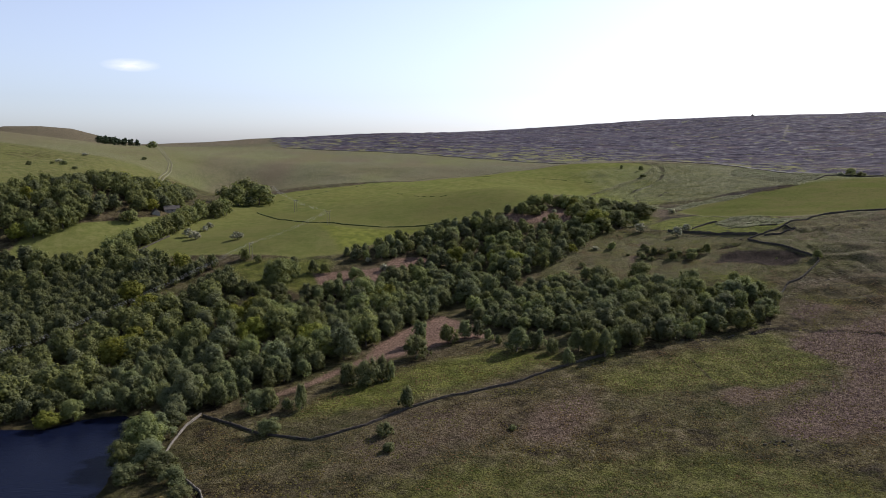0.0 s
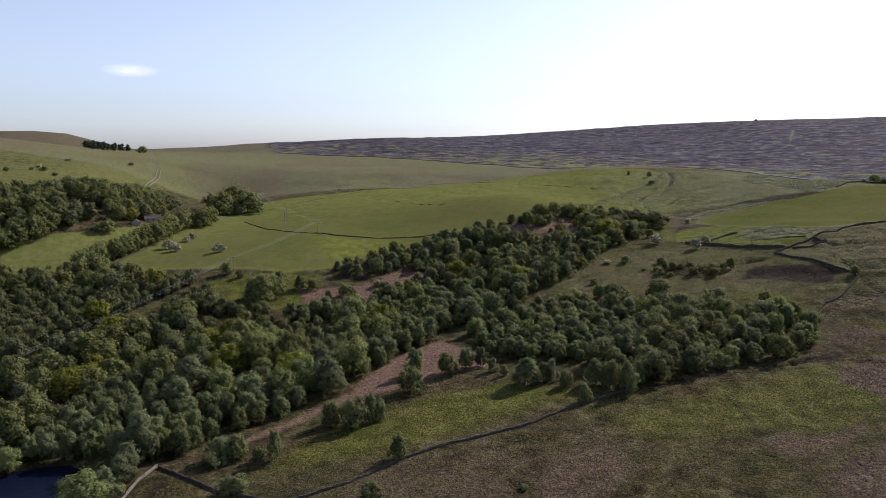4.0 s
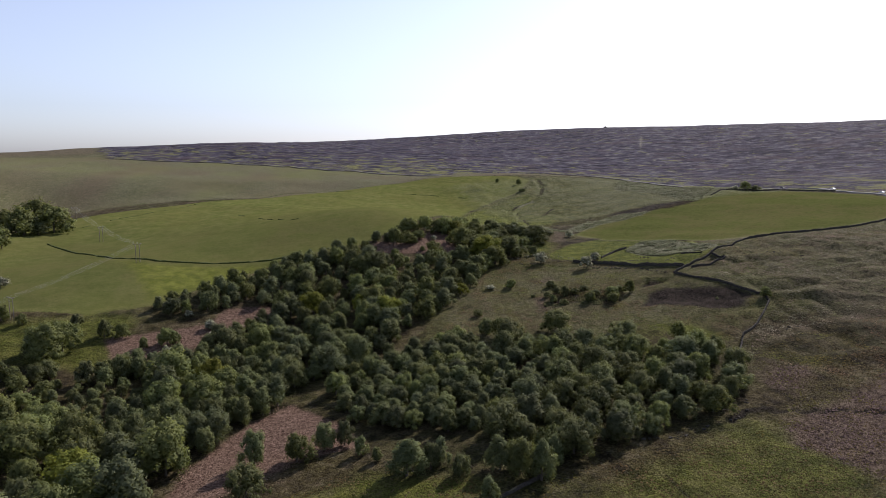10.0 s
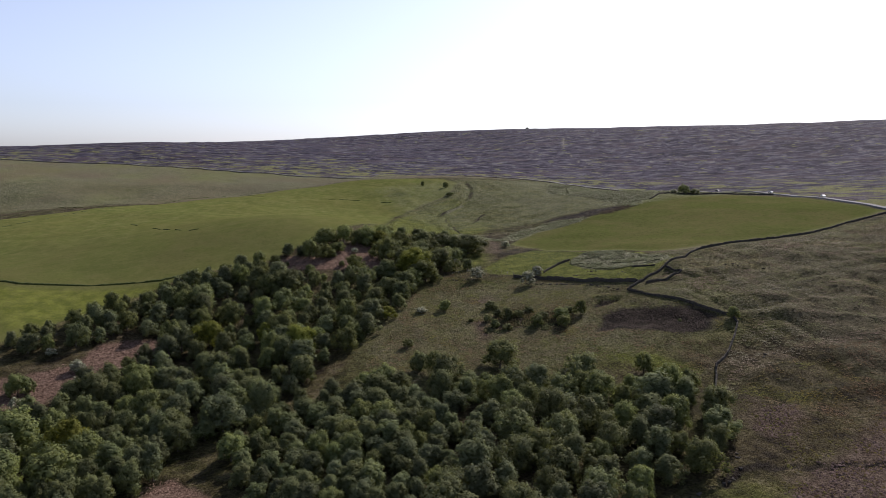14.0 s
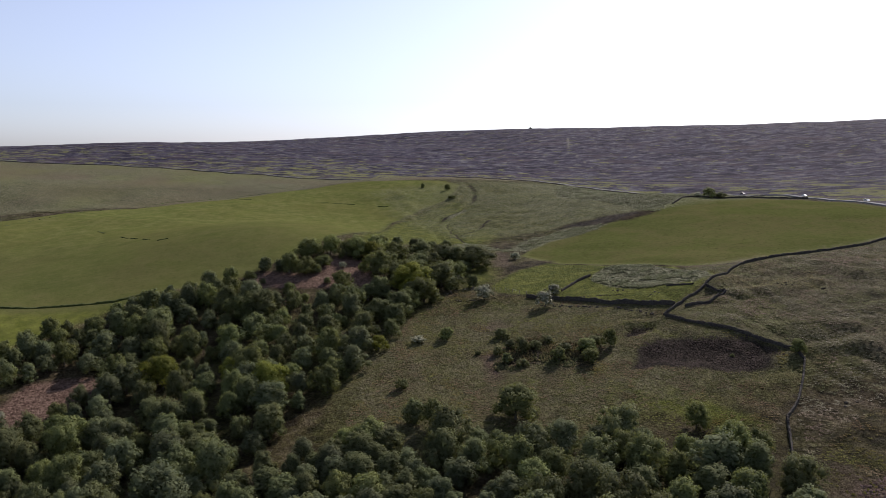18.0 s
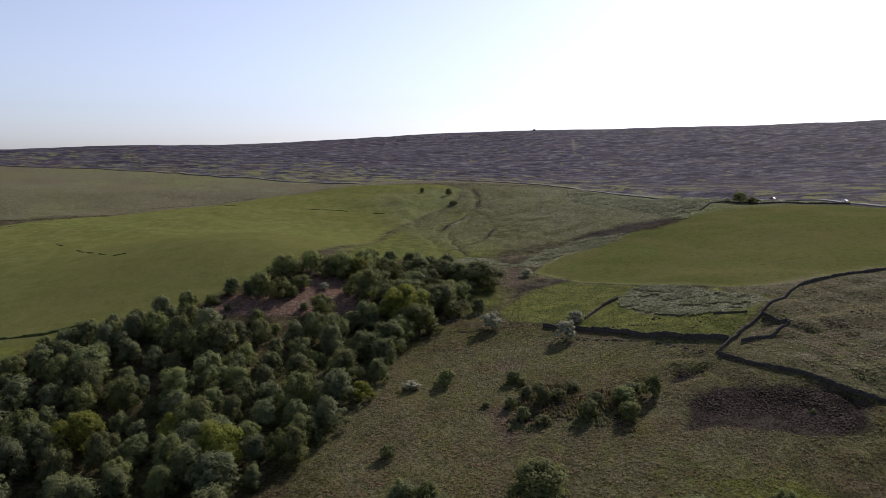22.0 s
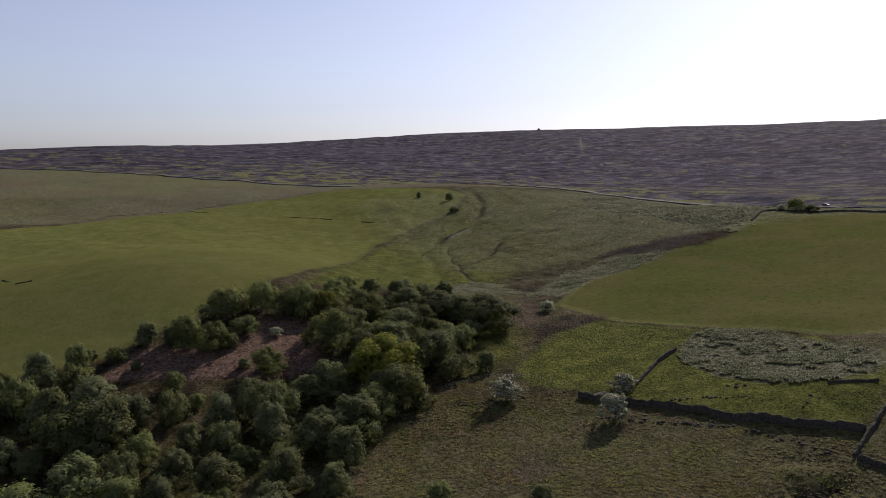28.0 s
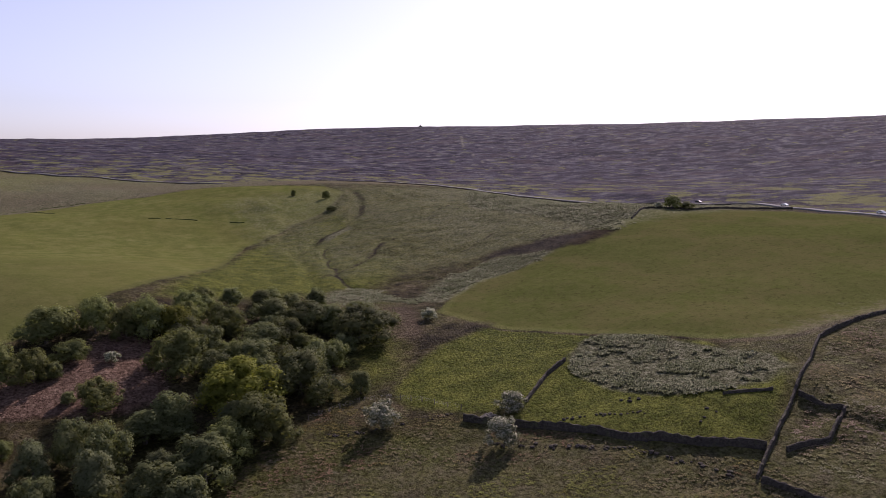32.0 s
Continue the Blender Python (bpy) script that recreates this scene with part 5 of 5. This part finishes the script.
# ---- grass tussocks, fronds and heather clumps ----
def tufts(name, label, mat, polys, gap, size, high, seed, avoid=(), category="grass", bare=0.25, rag=0.0):
    rng = np.random.default_rng(seed)
    spots = []
    for poly in polys:
        px, py = [p[0] for p in poly], [p[1] for p in poly]
        gx, gy = np.meshgrid(np.arange(min(px), max(px), gap), np.arange(min(py), max(py), gap))
        gx, gy = gx.ravel() + rng.uniform(-0.8, 0.8, gx.size) * gap, gy.ravel() + rng.uniform(-0.8, 0.8, gy.size) * gap
        ok = (depth_in(poly, gx, gy) + max(4 * gap, rag) * (soft_noise(gx, gy, 6, seed) - 0.6) > 0) & (soft_noise(gx, gy, 4.5, seed + 1) > bare)
        for other in avoid:
            ok &= depth_in(other, gx, gy) < 0
        spots.append(np.stack([gx[ok], gy[ok]], -1))
    pts = np.concatenate(spots)
    n, sides = len(pts), 5
    z = np.array([ground_z(px, py) for px, py in pts])
    r = rng.uniform(size * 0.55, size * 1.35, n)
    h = rng.uniform(high * 0.5, high * 1.4, n)
    a = rng.uniform(0, 6.28, n)
    verts = np.zeros((n, sides + 1, 3))
    for i in range(sides):
        rr = r * rng.uniform(0.7, 1.25, n)
        verts[:, i, 0] = pts[:, 0] + rr * np.cos(a + i * 2 * np.pi / sides)
        verts[:, i, 1] = pts[:, 1] + rr * np.sin(a + i * 2 * np.pi / sides)
        verts[:, i, 2] = z - 0.12 + rng.uniform(0, 0.18, n)
    verts[:, sides] = np.stack([pts[:, 0] + rng.normal(0, 0.2, n) * size, pts[:, 1] + rng.normal(0, 0.2, n) * size, z + h], -1)
    k = np.arange(n) * (sides + 1)
    tri = np.stack([np.stack([k + i, k + (i + 1) % sides, k + sides], -1) for i in range(sides)], 1).reshape(-1)
    me = bpy.data.meshes.new(name)
    me.vertices.add(n * (sides + 1))
    me.vertices.foreach_set("co", verts.ravel())
    me.loops.add(len(tri))
    me.loops.foreach_set("vertex_index", tri.astype(np.int32))
    me.polygons.add(len(tri) // 3)
    me.polygons.foreach_set("loop_start", np.arange(0, len(tri), 3, dtype=np.int32))
    me.materials.append(mat)
    me.update()
    return tagged(new(name, me), label, category, kind="stuff")


def fronds(name, label, mat, polys, gap, size, high, seed, avoid=(), bare=0.25, rag=0.0, blades=7):
    """Clumps of arching fronds, each frond a narrow bent blade."""
    rng = np.random.default_rng(seed)
    spots = []
    for poly in polys:
        px, py = [q[0] for q in poly], [q[1] for q in poly]
        gx, gy = np.meshgrid(np.arange(min(px), max(px), gap), np.arange(min(py), max(py), gap))
        gx, gy = gx.ravel() + rng.uniform(-0.8, 0.8, gx.size) * gap, gy.ravel() + rng.uniform(-0.8, 0.8, gy.size) * gap
        ok = (depth_in(poly, gx, gy) + max(2 * gap, rag) * (soft_noise(gx, gy, 6, seed) - 0.6) > 0) & (0.6 * soft_noise(gx, gy, 5.5, seed + 1) + 0.4 * soft_noise(gx, gy, 2.0, seed + 2) > bare)
        for other in avoid:
            ok &= depth_in(other, gx, gy) < 0
        spots.append(np.stack([gx[ok], gy[ok]], -1))
    pts = np.concatenate(spots)
    n = len(pts)
    z = np.array([ground_z(px, py) for px, py in pts])
    big = rng.uniform(0.6, 1.4, n)
    verts = np.zeros((n, blades, 5, 3))
    for k in range(blades):
        a = 2 * math.pi * k / blades + rng.uniform(-0.5, 0.5, n)
        reach, rise, half = size * big * rng.uniform(0.7, 1.3, n), high * big * rng.uniform(0.6, 1.3, n), size * big * 0.22
        ca, sa = np.cos(a), np.sin(a)
        for i, (u, v, w) in enumerate(((0.05, 0.0, 0.5), (0.05, 0.0, -0.5), (0.55, 1.0, 1.0), (0.55, 1.0, -1.0), (1.05, 0.62, 0.0))):
            verts[:, k, i, 0] = pts[:, 0] + ca * reach * u - sa * half * w
            verts[:, k, i, 1] = pts[:, 1] + sa * reach * u + ca * half * w
            verts[:, k, i, 2] = z - 0.05 + rise * v
    base = np.arange(n * blades) * 5
    quads = np.stack([base, base + 2, base + 3, base + 1], -1)
    tips = np.stack([base + 2, base + 4, base + 3], -1)
    me = bpy.data.meshes.new(name)
    me.vertices.add(n * blades * 5)
    me.vertices.foreach_set("co", verts.ravel())
    me.loops.add(quads.size + tips.size)
    me.loops.foreach_set("vertex_index", np.concatenate([quads.ravel(), tips.ravel()]).astype(np.int32))
    me.polygons.add(len(quads) + len(tips))
    me.polygons.foreach_set("loop_start", np.concatenate([np.arange(0, quads.size, 4), quads.size + np.arange(0, tips.size, 3)]).astype(np.int32))
    me.materials.append(mat)
    me.update()
    return tagged(new(name, me), label, "bracken", kind="stuff")


ROUGH_NEAR = [(-80, 120), (-80, 236), (-40, 214), (20, 256), (70, 284), (150, 300), (165, 340), (230, 330), (260, 240), (180, 120)]
ROUGH_HILL = [(60, 405), (80, 440), (100, 480), (130, 505), (160, 472), (186, 435), (200, 390), (160, 350), (120, 378), (90, 395)]
EAST_HILL = [(165, 345), (205, 392), (190, 430), (215, 448), (245, 464), (330, 470), (400, 480), (400, 380), (320, 300), (230, 320)]
tufts("tussock_grass", "olive and straw-coloured tussocks of rough moor grass", TUFT_ROUGH, [ROUGH_NEAR, GREEN_STRIP], 1.25, 0.36, 0.26, 81, (SCAR,), bare=0.40)
fronds("hillside_fronds", "low grey-green bracken over the rough hillside", TUFT_HILL, [EAST_HILL], 1.0, 0.60, 0.15, 84, (SCAR, BRACKEN_EAST), bare=0.36, blades=5)
fronds("rough_slope_fronds", "short olive bracken and rough grass on the slope", TUFT_OLIVE, [ROUGH_HILL, BRACKEN_EAST], 0.85, 0.45, 0.16, 86, (SCAR,), bare=0.40, blades=5)
fronds("bracken_fronds", "pale silvery bracken fronds inside the old fold", TUFT_PALE, [FRONDS], 0.58, 0.58, 0.44, 85, bare=0.48, rag=6.0, blades=8)
fronds("bank_fronds", "pale bracken fronds along the field bank", TUFT_PALE, [SLOPE_FRONDS, PALE_BANK], 0.95, 0.75, 0.34, 87, bare=0.36, rag=9.0)
fronds("roadside_fronds", "pale bracken fronds below the moor road", TUFT_PALE, [BANK_FRONDS], 1.9, 1.1, 0.34, 88, bare=0.34, rag=12.0, blades=6)
# Undergrowth coloured dark, with the shadow among the bushes in its tone.
tufts("scrub_undergrowth", "dark low bramble and rushes among the scrub bushes, toned for their shadow", TUFT_SCRUB, [SCRUB], 0.8, 0.55, 0.75, 93, category="undergrowth", bare=0.42, rag=6.0)
tufts("hollow_heather", "dark heather filling the shallow hollow, toned for the bank's shade", TUFT_HOLLOW, [SCAR, PIT], 0.55, 0.34, 0.20, 94, category="heather", bare=0.25, rag=9.0)
tufts("heather_clumps", "dull purple-brown heather clumps", TUFT_HEATH, HEATH[:3] + HEATH[4:], 1.2, 0.45, 0.36, 90, category="heather", rag=14.0)
tufts("dead_bracken", "reddish-brown flattened dead bracken", TUFT_BROWN, BRACKEN, 0.85, 0.26, 0.10, 95, category="bracken", rag=9.0)


# ---- power line on twin wooden poles ----
def pole_pair(x, y, turn):
    z = ground_z(x, y)
    top = new("power_pole")
    top.location, top.rotation_euler = (x, y, z), (0, 0, turn)
    for side in (-1, 1):
        tv, tf = tube([(side * 1.0, 0, -0.5), (side * 1.0, 0, 5), (side * 1.0, 0, 10.2)], (0.17, 0.15, 0.12), 8)
        ob = new("pole", mesh_of("pole", tv, tf, [WOOD], smooth=True))
        ob.parent = top
    bm = bmesh.new()
    box(bm, 0, 0, 10.0, 4.2, 0.16, 0.22)
    part("crossarm", bm, WOOD, top)
    bm = bmesh.new()
    box(bm, 0, 0, 8.4, 2.2, 0.10, 0.12)
    part("brace", bm, WOOD, top)
    for u in (-1.9, 0, 1.9):
        bm = bmesh.new()
        bmesh.ops.create_cone(bm, segments=8, radius1=0.10, radius2=0.06, depth=0.4, cap_ends=True, matrix=Matrix.Translation((u, 0, 10.3)))
        part("insulator", bm, WIRE, top)
    tagged(top, "weathered twin wooden power pole with a crossarm in pasture", "power pole", group="power line poles")
    return x, y, z + 10.4, turn


LINE = [(-176, 750), (-129, 640), (-83, 529), (-120, 452), (-186, 321), (-250, 195)]
stands = []
for i, (x, y) in enumerate(LINE[:4]):
    ax, ay = LINE[min(i + 1, 5)][0] - LINE[max(i - 1, 0)][0], LINE[min(i + 1, 5)][1] - LINE[max(i - 1, 0)][1]
    stands.append(pole_pair(x, y, math.atan2(ay, ax) - math.pi / 2))
for x, y in LINE[4:]:
    stands.append((x, y, -19.0, math.atan2(-131, -66) - math.pi / 2))
for u in (-1.9, 0, 1.9):
    bm_v, bm_f = [], []
    for (x1, y1, z1, a1), (x2, y2, z2, a2) in zip(stands, stands[1:]):
        pts = []
        p = Vector((x1 + u * math.cos(a1), y1 + u * math.sin(a1), z1))
        q = Vector((x2 + u * math.cos(a2), y2 + u * math.sin(a2), z2))
        for k in range(13):
            s = k / 12
            w = p.lerp(q, s)
            w.z -= 4 * 1.6 * s * (1 - s)
            pts.append(w)
        tv, tf = tube(pts, [0.035] * 13, 4)
        bm_f += [tuple(len(bm_v) + i for i in f) for f in tf]
        bm_v += tv
    tagged(new("power_cable", mesh_of("power_cable", bm_v, bm_f, [WIRE])), "thin sagging power cable strung between wooden poles", "cable", group="power cables")


# ---- farmhouse ----
def house(x, y, turn, length, depth, eaves, ridge, label, windows):
    z = min(ground_z(x + dx, y + dy) for dx in (-5, 5) for dy in (-5, 5)) - 0.3
    top = new("farmhouse")
    top.location, top.rotation_euler = (x, y, z), (0, 0, turn)
    bm = bmesh.new()
    l, d = length / 2, depth / 2
    v = [bm.verts.new(p) for p in ((-l, -d, 0), (l, -d, 0), (l, d, 0), (-l, d, 0), (-l, -d, eaves), (l, -d, eaves), (l, d, eaves), (-l, d, eaves), (-l, 0, ridge), (l, 0, ridge))]
    for f in ((0, 1, 5, 4), (2, 3, 7, 6), (1, 2, 6, 9, 5), (3, 0, 4, 8, 7)):
        bm.faces.new([v[i] for i in f])
    part("wall", bm, HOUSE_STONE, top)
    bm = bmesh.new()
    o, t = 0.35, 0.22
    slope = (ridge - eaves) / d
    for s in (-1, 1):
        e = s * (d + o)
        low = eaves - o * slope
        c = [(-l - o, e, low + 0.02), (l + o, e, low + 0.02), (l + o, 0, ridge + 0.02), (-l - o, 0, ridge + 0.02)]
        q = [bm.verts.new(p) for p in c] + [bm.verts.new((p[0], p[1], p[2] + t)) for p in c]
        for f in ((0, 1, 2, 3), (4, 5, 6, 7), (0, 1, 5, 4), (1, 2, 6, 5), (3, 0, 4, 7)):
            bm.faces.new([q[i] for i in f])
    bmesh.ops.recalc_face_normals(bm, faces=bm.faces)
    roof = part("roof", bm, SLATE, top, "dark stone-slate roof")
    for s in (-1, 1):
        bm = bmesh.new()
        box(bm, s * (l - 0.6), 0, ridge + 0.5, 0.7, 0.9, 1.6)
        box(bm, s * (l - 0.6), 0, ridge + 1.36, 0.86, 1.06, 0.12)
        part("chimney", bm, STONE, roof)
    for u, w in windows:
        for s in (-1, 1):
            bm = bmesh.new()
            box(bm, u * length, s * (d + 0.02), w, 1.1, 0.10, 1.2)
            win = part("window", bm, HOUSE_STONE, top)
            bm = bmesh.new()
            box(bm, u * length, s * (d + 0.05), w, 0.9, 0.08, 1.0)
            part("pane", bm, GLASS_DARK, win)
    bm = bmesh.new()
    box(bm, 0, -d - 0.03, 1.35, 1.0, 0.10, 2.1)
    part("door", bm, WOOD, top)
    return tagged(top, label, "house")


house(-222, 596, 0.5, 12, 7, 4.8, 7.6, "pale stone farmhouse with a slate roof among trees", [(-0.3, 1.7), (0.3, 1.7), (-0.3, 3.9), (0.0, 3.9), (0.3, 3.9)])
house(-228, 578, 2.0, 10, 6, 3.2, 5.6, "low stone barn beside the farmhouse", [(-0.25, 1.8), (0.25, 1.8)])


# ---- post fence, stone heap and loose boulders ----
def fence(line):
    top = new("post_fence")
    rng = np.random.default_rng(9)
    x0, y0 = line[0]
    top.location = (x0, y0, ground_z(x0, y0))
    spots = along(line, 2.6)
    tips = []
    for x, y in spots:
        z = ground_z(x, y) - top.location.z
        lean = rng.normal(0, 0.06, 2)
        bm = bmesh.new()
        box(bm, x - x0, y - y0, z + 0.55, 0.14, 0.14, 1.5)
        for v in bm.verts:
            if v.co.z > z + 0.5:
                v.co.x += lean[0]
                v.co.y += lean[1]
        part("post", bm, WOOD, top)
        tips.append((x - x0, y - y0, z))
    for h in (0.5, 0.85, 1.15):
        tv, tf = [], []
        for p, q in zip(tips, tips[1:]):
            sv, sf = tube([(p[0], p[1], p[2] + h - 0.01), (q[0], q[1], q[2] + h + 0.01)], (0.012, 0.012), 4)
            tf += [tuple(len(tv) + i for i in f) for f in sf]
            tv += sv
        ob = new("wire", mesh_of("wire", tv, tf, [WIRE]))
        ob.parent = top
    tagged(top, "leaning weathered post and wire fence in rough grass", "fence")


fence([(120, 497), (133, 500), (140, 499), (146, 494), (152, 486)])


def boulders(name, label, x, y, count, spread, size, seed, mat):
    rng = np.random.default_rng(seed)
    top = new(name)
    top.location = (x, y, ground_z(x, y))
    for _ in range(count):
        bm = bmesh.new()
        bmesh.ops.create_icosphere(bm, subdivisions=1, radius=1)
        px, py = rng.normal(0, spread, 2)
        s = size * rng.uniform(0.6, 1.3)
        pz = ground_z(x + px, y + py) - top.location.z
        for v in bm.verts:
            k = rng.uniform(0.82, 1.15)
            v.co = Vector((v.co.x * s * k * 1.2 + px, v.co.y * s * k + py, v.co.z * s * k * 0.7 + pz + s * 0.35))
        part("stone", bm, mat, top)
    tagged(top, label, "stones")


boulders("stone_heap", "heap of pale pinkish stones at the end of the fold wall", 155, 479.5, 14, 0.9, 0.6, 4, PALE_STONE)
for i, (x, y, n) in enumerate(((98, 204, 7), (101, 200, 3), (190, 452, 4), (185, 469, 4), (176, 449, 5), (236, 432, 5), (247, 425, 4), (196, 360, 3))):
    boulders("boulders", "scattered weathered gritstone boulders in rough grass", x, y, n, 1.6, 0.5, 20 + i, STONE)


def rubble(line, count, size, seed, label):
    rng = np.random.default_rng(seed)
    x0, y0 = line[0]
    top = new("rubble_wall")
    top.location = (x0, y0, ground_z(x0, y0))
    spots = along(line, 0.4)
    stones = []
    for k in range(4):
        bm = bmesh.new()
        bmesh.ops.create_icosphere(bm, subdivisions=1, radius=1)
        for v in bm.verts:
            v.co *= rng.uniform(0.8, 1.2)
        me = bpy.data.meshes.new("stone")
        bm.to_mesh(me)
        bm.free()
        me.materials.append(STONE)
        stones.append(me)
    for _ in range(count):
        x, y = spots[int(rng.integers(len(spots)))]
        x, y = x + rng.normal(0, 0.4), y + rng.normal(0, 0.4)
        s = size * rng.uniform(0.5, 1.4)
        ob = new("stone", stones[int(rng.integers(4))])
        ob.parent = top
        ob.location = (x - x0, y - y0, ground_z(x, y) - top.location.z + s * 0.2)
        ob.rotation_euler, ob.scale = (0, 0, rng.uniform(0, 6.28)), (s * 1.2, s, s * 0.7)
    tagged(top, label, "rubble wall", kind="structure")


rubble([(150, 485), (130, 486), (118, 489)], 26, 0.32, 61, "collapsed wall footings sunk in rough grass")
rubble([(150, 470), (156, 465), (162, 461), (172, 453), (177, 441), (180, 434)], 60, 0.38, 62, "long line of tumbled wall stones")
rubble([(168, 470), (176, 466), (184, 462)], 22, 0.34, 63, "low tumbled stones inside the fold")
rubble([(86, 300), (110, 296), (140, 306), (158, 338)], 60, 0.4, 64, "stones of an old boundary below the copse")



# ---- cairn on the skyline ----
def make_cairn():
    rng = np.random.default_rng(3)
    x, y = 1120, 2672
    z = ground_z(x, y)
    top = new("cairn")
    top.location = (x, y, z)
    for k in range(26):
        bm = bmesh.new()
        bmesh.ops.create_icosphere(bm, subdivisions=1, radius=1)
        lvl = k / 26
        a, r = rng.uniform(0, 6.28), 7 * (1 - lvl) * rng.uniform(0.3, 1)
        s = rng.uniform(1.8, 3.0) * (1 - 0.3 * lvl)
        for v in bm.verts:
            v.co = Vector((v.co.x * s * rng.uniform(0.85, 1.15), v.co.y * s, v.co.z * s * 0.6)) + Vector((r * math.cos(a), r * math.sin(a), 7 * lvl + 0.4))
        part("stone", bm, STONE, top)
    tagged(top, "heaped stone cairn on the heather skyline", "cairn")


make_cairn()


# ---- cars on the moor road ----
def car(x, y, turn, label, paint=CAR_PAINT):
    top = new("car")
    top.location, top.rotation_euler = (x, y, ground_z(x, y) + 0.95), (0, 0, turn)
    bm = bmesh.new()
    side = [(-2.1, 0.35), (-2.1, 0.85), (-1.3, 1.0), (-0.75, 1.5), (0.9, 1.5), (1.7, 1.0), (2.1, 0.9), (2.1, 0.35)]
    a = [bm.verts.new((px, -0.85, pz)) for px, pz in side]
    b = [bm.verts.new((px, 0.85, pz)) for px, pz in side]
    bm.faces.new(a)
    bm.faces.new(b[::-1])
    for i in range(len(side)):
        j = (i + 1) % len(side)
        bm.faces.new((a[i], b[i], b[j], a[j]))
    bmesh.ops.bevel(bm, geom=list(bm.edges), offset=0.06, segments=1, affect="EDGES")
    body = part("body", bm, paint, top)
    for s in (-1, 1):
        bm = bmesh.new()
        box(bm, 0.1, s * 0.86, 1.22, 1.9, 0.03, 0.36)
        part("window", bm, GLASS_DARK, body)
        for u in (-1.3, 1.3):
            bm = bmesh.new()
            bmesh.ops.create_cone(bm, segments=14, radius1=0.33, radius2=0.33, depth=0.2, cap_ends=True,
                                  matrix=Matrix.Translation((u, s * 0.8, 0.33)) @ Matrix.Rotation(math.pi / 2, 4, "X"))
            part("wheel", bm, RUBBER, top)
    return tagged(top, label, "car", group="cars on the moor road")


car(428, 628, 1.5, "small white car on the grey moor road")
car(418, 566, 1.35, "white car on the moor road below heather")
car(430, 694, 1.6, "dark car standing on the moor road", DARK_PAINT)
